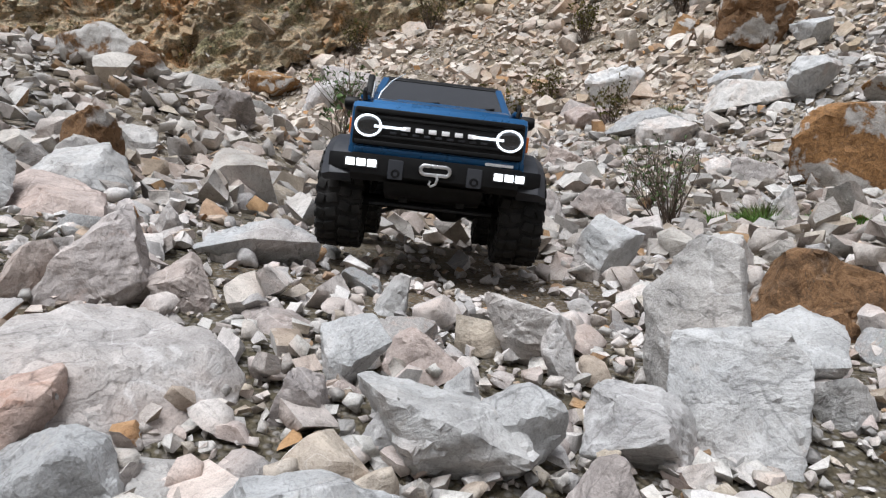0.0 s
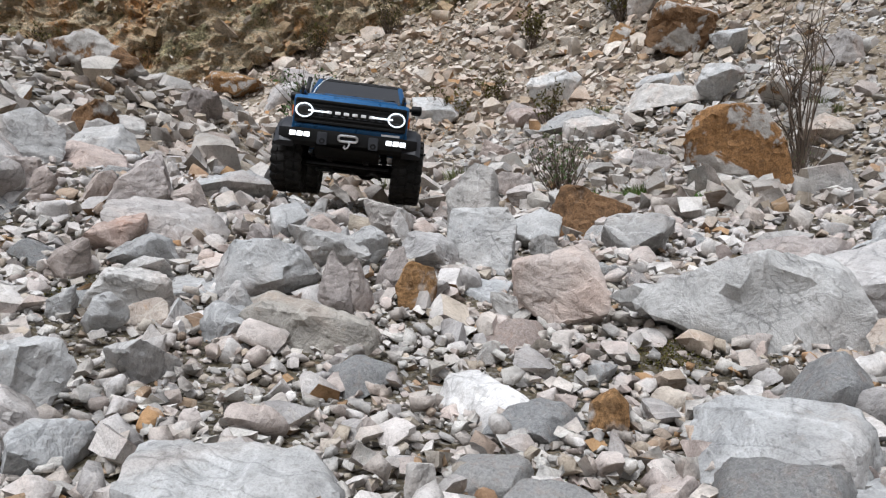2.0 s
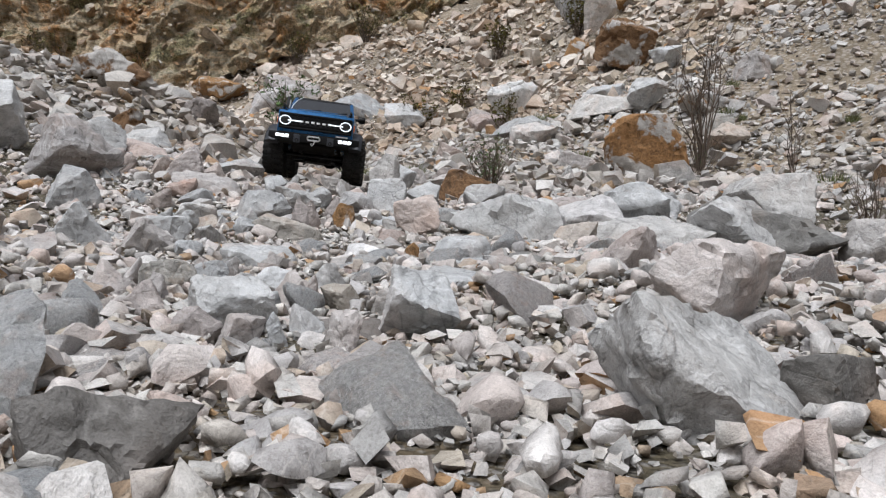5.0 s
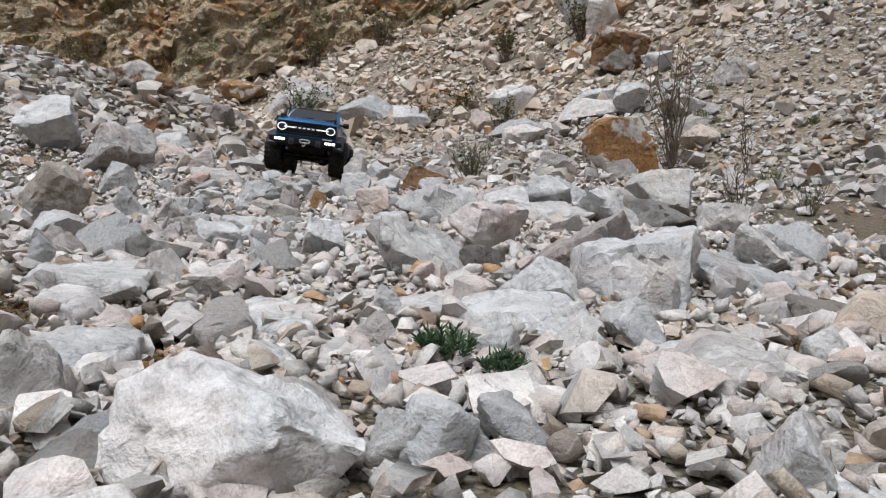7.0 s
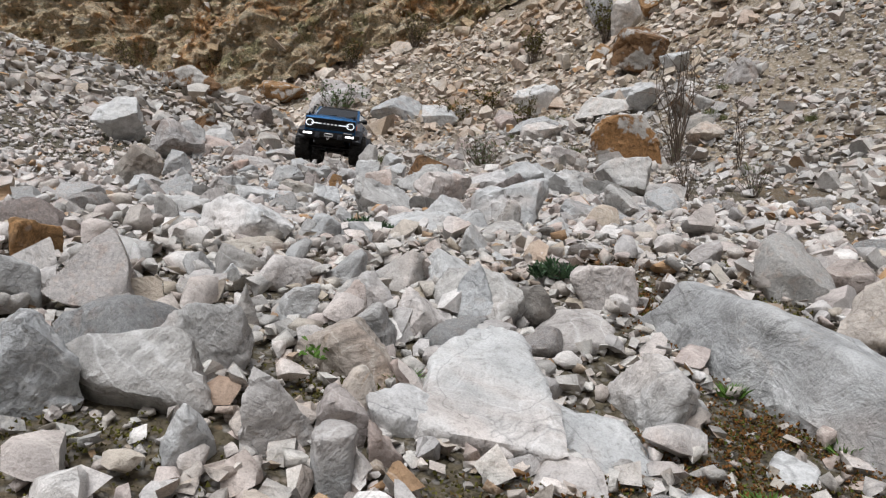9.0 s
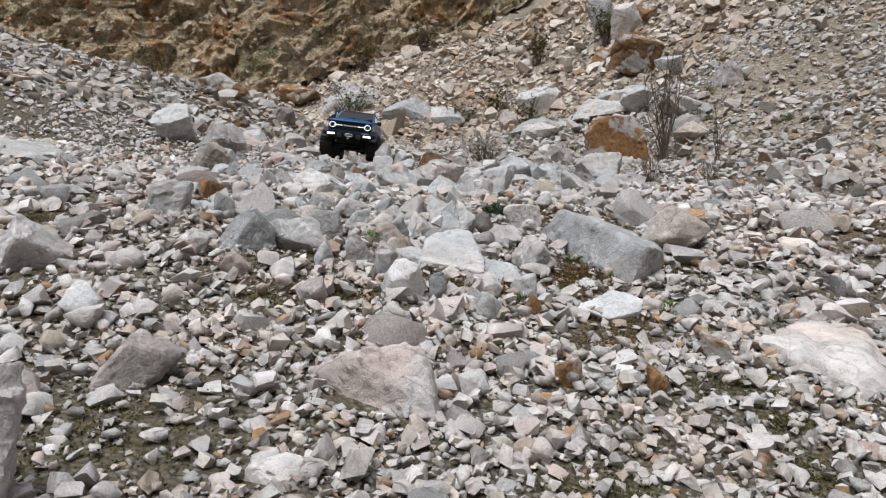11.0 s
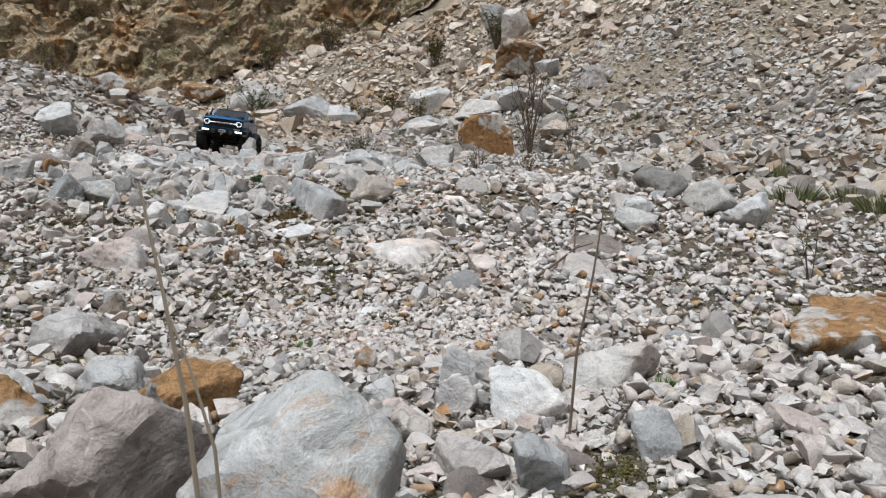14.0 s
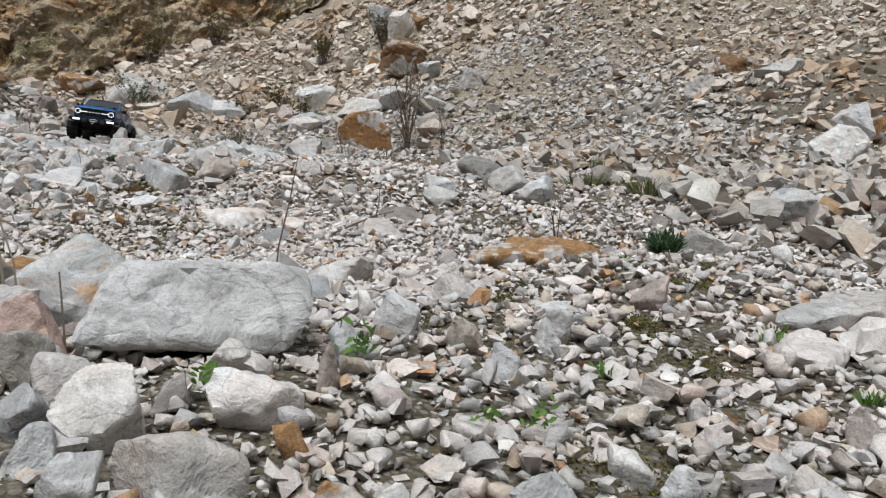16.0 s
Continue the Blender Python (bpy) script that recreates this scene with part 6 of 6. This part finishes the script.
def cliff_rubble(count, seed):
    """Broken pieces that stick out of the cliff and lie on its ledges."""
    rng = np.random.default_rng(seed)
    co = np.empty(len(cliff.data.vertices) * 3, np.float32)
    cliff.data.vertices.foreach_get("co", co)
    at = co.reshape(-1, 3)[rng.integers(0, len(co) // 3, count)] + rng.normal(0, 0.05, (count, 3))
    s = np.clip(0.05 * np.exp(rng.normal(0, 0.65, count)), 0.02, 0.34)
    return heap("cliff_rubble", CHIP, at[:, 0], at[:, 1], at[:, 2], s, 0.8, seed, BROWN_SCREE, "brown and ochre broken rock sticking out of the cliff")


cliff_rubble(6500, 77)


# ---- plants ----
def leaf_material(name, dark, light, rough=0.6):
    m, nt, b = fresh(name, rough, spec=0.3)
    rnd = nt.nodes.new("ShaderNodeNewGeometry").outputs["Random Per Island"]
    nt.links.new(ramp(nt, rnd, [(0, dark), (1, light)]), b.inputs["Base Color"])
    return m


TWIG = leaf_material("dry_twig", (0.06, 0.045, 0.035), (0.16, 0.12, 0.09), 0.85)
STRAW = leaf_material("dry_straw", (0.20, 0.16, 0.11), (0.34, 0.29, 0.22), 0.8)
GREEN = leaf_material("dark_green_leaf", (0.035, 0.07, 0.02), (0.10, 0.17, 0.05))
LIGHT_GREEN = leaf_material("fresh_green_leaf", (0.06, 0.13, 0.02), (0.16, 0.30, 0.06))
DULL_GREEN = leaf_material("dull_grass", (0.07, 0.085, 0.03), (0.20, 0.21, 0.09), 0.7)
NEEDLE = leaf_material("blue_green_needle", (0.022, 0.05, 0.026), (0.085, 0.15, 0.07))


def moss_material(name, stops):
    m, nt, b = fresh(name, 0.95, spec=0.1)
    nt.links.new(ramp(nt, nt.nodes.new("ShaderNodeNewGeometry").outputs["Random Per Island"], stops), b.inputs["Base Color"])
    return m


MOSS = moss_material("rusty_moss", [(0, (0.05, 0.03, 0.012)), (0.35, (0.17, 0.075, 0.025)), (0.55, (0.22, 0.11, 0.04)), (0.75, (0.085, 0.06, 0.025)), (1, (0.085, 0.11, 0.02))])
OLIVE = moss_material("olive_moss", [(0, (0.04, 0.032, 0.014)), (0.4, (0.08, 0.075, 0.022)), (0.7, (0.14, 0.135, 0.035)), (1, (0.13, 0.085, 0.04))])


def strip(verts, faces, pts, widths, side):
    """A narrow two-sided blade along points."""
    at = len(verts)
    for p, w in zip(pts, widths):
        verts.append(tuple(p - side * w))
        verts.append(tuple(p + side * w))
    for k in range(len(pts) - 1):
        a = at + 2 * k
        faces.append((a, a + 1, a + 3, a + 2))


def foot(x, y):
    return float(relief(x, y))


def leaves_at(r, verts, faces, p, length):
    d = Vector((r.gauss(0, 1), r.gauss(0, 1), r.gauss(0.4, 0.7))).normalized()
    side = d.orthogonal().normalized()
    side.rotate(Matrix.Rotation(r.uniform(0, 6.28), 3, d))
    strip(verts, faces, [p, p + d * length * 0.5 + Vector((0, 0, 0.1 * length)), p + d * length], [length * 0.06, length * 0.22, length * 0.03], side)


def bush(x, y, height, spread, stems, seed, label, leafy=0, leaf=0.012, leaf_mat=None, twig=None, name="bush", lean=0.0):
    """A thin shrub of forking twigs, with or without leaves."""
    r = random.Random(seed)
    thing = tagged(new(name), label, "shrub", "shrubs of the slope")
    twigs, lv, lf = [], [], []
    for k in range(stems):
        a = r.uniform(0, 6.28)
        tip = Vector((math.cos(a) * spread * r.uniform(0.2, 1), math.sin(a) * spread * r.uniform(0.2, 1) , height * r.uniform(0.6, 1)))
        tip.x += lean * tip.z
        root = Vector((r.gauss(0, 0.06 * spread), r.gauss(0, 0.06 * spread), -0.02))
        pts = [root.lerp(tip, q) + Vector((r.gauss(0, 0.05), r.gauss(0, 0.05), 0)) * height * q for q in (0, 0.25, 0.5, 0.75, 1)]
        thick = height * 0.006 + 0.0008
        twigs.append(tube(pts, [thick, thick * 0.8, thick * 0.6, thick * 0.45, thick * 0.2], 4))
        for q in range(r.randint(3, 6)):
            j = r.uniform(0.3, 0.95)
            i = min(3, int(j * 4))
            p = pts[i].lerp(pts[i + 1], j * 4 - i)
            e = p + Vector((r.gauss(0, 0.5), r.gauss(0, 0.5), r.uniform(0.3, 1))) * height * 0.16
            twigs.append(tube([p, p.lerp(e, 0.5) + Vector((0, 0, 0.01 * height)), e], [thick * 0.45, thick * 0.35, thick * 0.15], 3))
            for _ in range(leafy):
                leaves_at(r, lv, lf, p.lerp(e, r.uniform(0.1, 1)), leaf * r.uniform(0.6, 1.3))
    part("branching", joined(*twigs), twig or TWIG, thing)
    if lv:
        ob = new("leaves", mesh_of("leaves", np.array(lv), np.array(lf), leaf_mat or GREEN))
        ob.parent = thing
    thing.matrix_basis = pose(x, y, foot(x, y))
    return thing


def tuft(x, y, width, height, blades, seed, mat, label, name="grass_tuft", upright=0.6, lift=0.0, thick=0.015):
    """A tuft of blades or needles growing from one spot."""
    r = random.Random(seed)
    v, f = [], []
    for k in range(blades * 2):
        a, q = r.uniform(0, 6.28), math.sqrt(r.uniform(0, 1))
        root = Vector((math.cos(a) * width * 0.3 * q, math.sin(a) * width * 0.3 * q, -0.004))
        out = width * 0.32 * q * (1.5 - upright)
        rise = height * r.uniform(0.55, 1.0) * (1 - 0.45 * q * (1.2 - upright))
        tip = root + Vector((math.cos(a) * out + r.gauss(0, 0.08) * width, math.sin(a) * out + r.gauss(0, 0.08) * width, rise))
        mid = root.lerp(tip, 0.55) + Vector((0, 0, height * 0.08))
        side = Vector((r.gauss(0, 1), r.gauss(0, 1), 0.2)).normalized()
        w = max(0.0005, height * thick * r.uniform(0.7, 1.3))
        strip(v, f, [root, mid, tip], [w, w * 1.1, w * 0.2], side)
    ob = tagged(new(name, mesh_of(name, np.array(v), np.array(f), mat)), label, "plant", "small plants between the stones")
    ob.matrix_basis = pose(x, y, foot(x, y) + lift)
    return ob


def cushion(x, y, width, height, stems, seed, label):
    """A low dome of short stems set all round with stubby needles."""
    r = random.Random(seed)
    thing = tagged(new("cushion_plant"), label, "plant", "small plants between the stones")
    for k in range(stems):
        v, f = [], []
        a, q = r.uniform(0, 6.28), math.sqrt(r.uniform(0, 1))
        root = Vector((math.cos(a) * width * 0.3 * q, math.sin(a) * width * 0.3 * q, 0))
        top = Vector((math.cos(a) * width * 0.5 * q, math.sin(a) * width * 0.5 * q, height * r.uniform(0.7, 1.0) * (1 - 0.5 * q * q)))
        for j in range(16):
            p = root.lerp(top, r.uniform(0.25, 1.0))
            d = ((top - root).normalized() * r.uniform(0.5, 1.0) + Vector((r.gauss(0, 0.5), r.gauss(0, 0.5), r.gauss(0, 0.3)))).normalized()
            side = d.orthogonal().normalized()
            side.rotate(Matrix.Rotation(r.uniform(0, 6.28), 3, d))
            long = height * r.uniform(0.22, 0.38)
            strip(v, f, [p, p + d * long * 0.6, p + d * long], [long * 0.07, long * 0.10, long * 0.03], side)
        new("sprig", mesh_of("sprig", np.array(v), np.array(f), NEEDLE)).parent = thing
    thing.matrix_basis = pose(x, y, foot(x, y) + 0.006)
    return thing


def leaf_kit(seed, mat):
    """A few shapes of small oval leaves, one unit long."""
    r, kit = random.Random(seed), []
    for k in range(5):
        v, f = [], []
        leaves_at(r, v, f, Vector((0, 0, 0)), 1.0)
        kit.append(mesh_of("leaf", np.array(v), np.array(f), mat))
    return kit


SEEDLING_LEAVES = leaf_kit(909, LIGHT_GREEN)


def herb(x, y, width, seed, label):
    """A small leafy seedling."""
    r = random.Random(seed)
    thing = tagged(new("seedling"), label, "plant", "small plants between the stones")
    for k in range(26):
        p = Vector((r.gauss(0, 0.3), r.gauss(0, 0.3), abs(r.gauss(0.35, 0.25)))) * width
        leaf = new("leaf", r.choice(SEEDLING_LEAVES))
        leaf.parent = thing
        leaf.matrix_basis = Matrix.Translation(p) @ Matrix.Rotation(r.uniform(0, 6.28), 4, "Z") @ Matrix.Scale(width * 0.36, 4)
    thing.matrix_basis = pose(x, y, foot(x, y) + 0.012)
    return thing


def moss(x, y, wx, wy, clumps, seed, mat, label):
    """A patch of crumbly moss: many tiny clumps lying between the stones."""
    rng, count = np.random.default_rng(seed), 6 * clumps
    px, py = x + 0.7 * rng.normal(0, wx, count), y + 0.7 * rng.normal(0, wy, count)
    ok = clear_of(px, py, px, 0.95)
    px, py = px[ok], py[ok]
    count = len(px)
    if count < 12:
        return None
    s = rng.uniform(0.0009, 0.0024, count)
    ob = heap("moss", CRUMB, px, py, relief(px, py) + rng.uniform(-0.003, 0.005, count), s, 0.9, seed, mat, label)
    return tagged(ob, category="moss")


CRUMB = []
for k in range(10):
    r = random.Random(7700 + k)
    CRUMB.append((np.array([(r.uniform(0.4, 0.8), 0, 0), (-0.3, r.uniform(0.3, 0.6), 0), (-r.uniform(0.2, 0.4), -0.5, 0), (r.uniform(-0.2, 0.2), r.uniform(-0.2, 0.2), r.uniform(0.5, 1.1))]), np.array([(0, 1, 3), (1, 2, 3), (2, 0, 3), (1, 0, 2)])))
bush(0.605, 1.991, 0.24, 0.15, 34, 31, "dry twiggy bush with sparse dull green leaves", 2, 0.012, GREEN)
bush(-0.33, 2.38, 0.40, 0.05, 6, 32, "tall thin weed with narrow green leaves", 3, 0.024, GREEN, name="weed")
bush(-0.30, 2.50, 0.36, 0.09, 6, 33, "thin leafless dark-stemmed weed", 0, name="weed")
bush(1.914, 2.956, 0.80, 0.17, 18, 34, "bare dark-twigged shrub beside a rusty boulder", 0)
bush(1.86, 2.86, 0.26, 0.16, 14, 35, "low bare dark-twigged shrub", 1, 0.01)
bush(0.629, 2.254, 0.18, 0.13, 22, 36, "low dry shrub with grey-green leaves", 2, 0.012)
bush(1.181, 0.395, 0.15, 0.07, 16, 37, "low bare dark-twigged shrub", 0)
bush(1.411, 0.455, 0.11, 0.09, 22, 38, "low bare dark-twigged shrub", 1, 0.008)
bush(2.064, 2.277, 0.48, 0.06, 6, 39, "bare dark-stemmed weed on the bank", 0)
bush(0.827, 5.936, 0.33, 0.2, 24, 40, "dull olive scrub on the quarry bank", 3, 0.03, OLIVE)
bush(-0.944, 7.2, 0.42, 0.4, 40, 41, "dry grey scrub below the cliff", 2, 0.04)
bush(1.1, 4.9, 0.36, 0.2, 20, 42, "dull olive scrub on the quarry bank", 3, 0.028, OLIVE)
bush(0.45, 5.6, 0.3, 0.3, 26, 43, "dull olive scrub on the quarry bank", 3, 0.028, OLIVE)
for k, (x, y, h) in enumerate(((-3.4, 9.7, 0.7), (-2.2, 10.0, 0.8), (-1.2, 9.8, 0.6), (-0.2, 9.9, 0.7), (-4.6, 9.6, 0.9), (2.3, 7.2, 0.5), (1.5, 7.9, 0.5))):
    bush(x, y, h, h * 0.5, 34, 60 + k, "dry brown and olive scrub at the cliff foot", 3, 0.04, OLIVE)
cushion(0.354, -1.105, 0.040, 0.019, 44, 71, "dark green needle-leaved cushion plant between stones")
cushion(0.382, -1.15, 0.024, 0.014, 44, 72, "dark green needle-leaved cushion plant between stones")
cushion(0.535, -1.355, 0.038, 0.018, 44, 73, "dark green needle-leaved cushion plant between stones")
cushion(1.34, -2.345, 0.045, 0.032, 44, 74, "dark green needle-leaved cushion plant between stones")
tuft(2.06, -0.52, 0.07, 0.135, 60, 75, DULL_GREEN, "upright dark green tuft", upright=1.1)
bush(1.409, -1.808, 0.12, 0.02, 3, 76, "single thin dry stem", 1, 0.01, name="stem")
for k, (x, y) in enumerate(((1.02, 1.83), (1.10, 1.84), (1.18, 1.80), (0.95, 1.88), (0.72, 2.0), (0.80, 1.96), (1.27, 1.84), (0.47, 2.2), (1.82, -1.37), (1.9, -1.15), (1.7, -1.25), (2.1, -1.2), (1.36, 1.8), (0.88, 2.06))):
    tuft(x, y, 0.13, 0.06, 120, 80 + k, LIGHT_GREEN if y > 0 else DULL_GREEN, "thin patch of green grass on gravel", upright=0.7)
wild = random.Random(2323)
for k in range(26):
    x, y = (wild.uniform(0.7, 2.8), wild.uniform(1.75, 4.6)) if k % 4 else (wild.uniform(-0.6, 0.3), wild.uniform(2.3, 4.2))
    w = wild.uniform(0.07, 0.16)
    tuft(x, y, w, w * wild.uniform(0.5, 0.9), 70, 400 + k, DULL_GREEN, "sparse tuft of dull olive-green grass on rubble", upright=0.75)
herb(0.946, -2.712, 0.022, 101, "small fresh green seedling in the gravel")
herb(0.866, -2.767, 0.014, 102, "small fresh green seedling in the gravel")
herb(0.999, -2.797, 0.012, 103, "small fresh green seedling in the gravel")
herb(1.024, -2.80, 0.013, 104, "small fresh green seedling in the gravel")
herb(-0.056, 0.19, 0.014, 105, "small fresh green seedling in the gravel")
herb(0.385, -1.545, 0.012, 106, "small fresh green seedling in the gravel")


def stalk(points, thick, mat, label):
    return tagged(new("dry_stalk", finish("dry_stalk", tube(points, [thick, thick * 0.9, thick * 0.7, thick * 0.4][: len(points)], 5), mat, 60)), label, "plant", "dry stalks")


stalk([(0.722, -2.582, foot(0.722, -2.582) - 0.01), (0.714, -2.584, 0.20), (0.706, -2.583, 0.24), (0.697, -2.582, 0.282)], 0.0011, STRAW, "thin dry straw-coloured grass stalk")
stalk([(0.730, -2.586, foot(0.730, -2.586) - 0.01), (0.725, -2.588, 0.185), (0.716, -2.587, 0.215), (0.708, -2.586, 0.235)], 0.0008, STRAW, "thin dry straw-coloured grass stalk")
stalk([(0.778, -2.664, foot(0.778, -2.664) - 0.01), (0.7785, -2.673, 0.15), (0.779, -2.682, 0.18)], 0.0007, STRAW, "short broken dry stalk")
stalk([(0.892, -2.43, foot(0.892, -2.43) - 0.01), (0.899, -2.428, 0.195), (0.910, -2.425, 0.24), (0.918, -2.423, 0.282)], 0.0010, TWIG, "thin dark dry twig standing in gravel")
twig = [(0.985, -1.88), (1.035, -1.806), (1.076, -1.728), (1.114, -1.698)]
stalk([(x, y, foot(x, y) + 0.012 + 0.006 * k) for k, (x, y) in enumerate(twig)], 0.0022, TWIG, "fallen dark dry twig lying on the gravel")
stalk([(1.076, -1.728, foot(1.076, -1.728) + 0.024), (1.085, -1.70, foot(1.085, -1.70) + 0.045), (1.09, -1.68, foot(1.09, -1.68) + 0.07)], 0.0014, TWIG, "side shoot of the fallen dry twig")
for k, (x, y, wx, wy, n, rusty) in enumerate(MOSS_SPOTS):
    moss(x, y, wx, wy, n, 111 + k, MOSS if rusty else OLIVE, "rusty brown moss in the gaps of the gravel" if rusty else "olive moss in the gaps of the gravel")
green = random.Random(88)
for k in range(12):
    x, y = green.uniform(0.6, 1.35), green.uniform(-2.8, -2.1)
    tuft(x, y, 0.02, 0.012, 22, 300 + k, LIGHT_GREEN, "tiny fresh green sprout in the gravel", "sprout", 0.6, 0.006)
for k, (x, y) in enumerate(((0.60, -1.60), (0.66, -1.55), (0.55, -1.64), (0.70, -1.62), (0.43, -1.53), (0.62, -1.50))):
    tuft(x, y, 0.022, 0.010, 40, 330 + k, LIGHT_GREEN, "tiny fresh green sprout on rusty moss", "sprout", 0.5, 0.006)
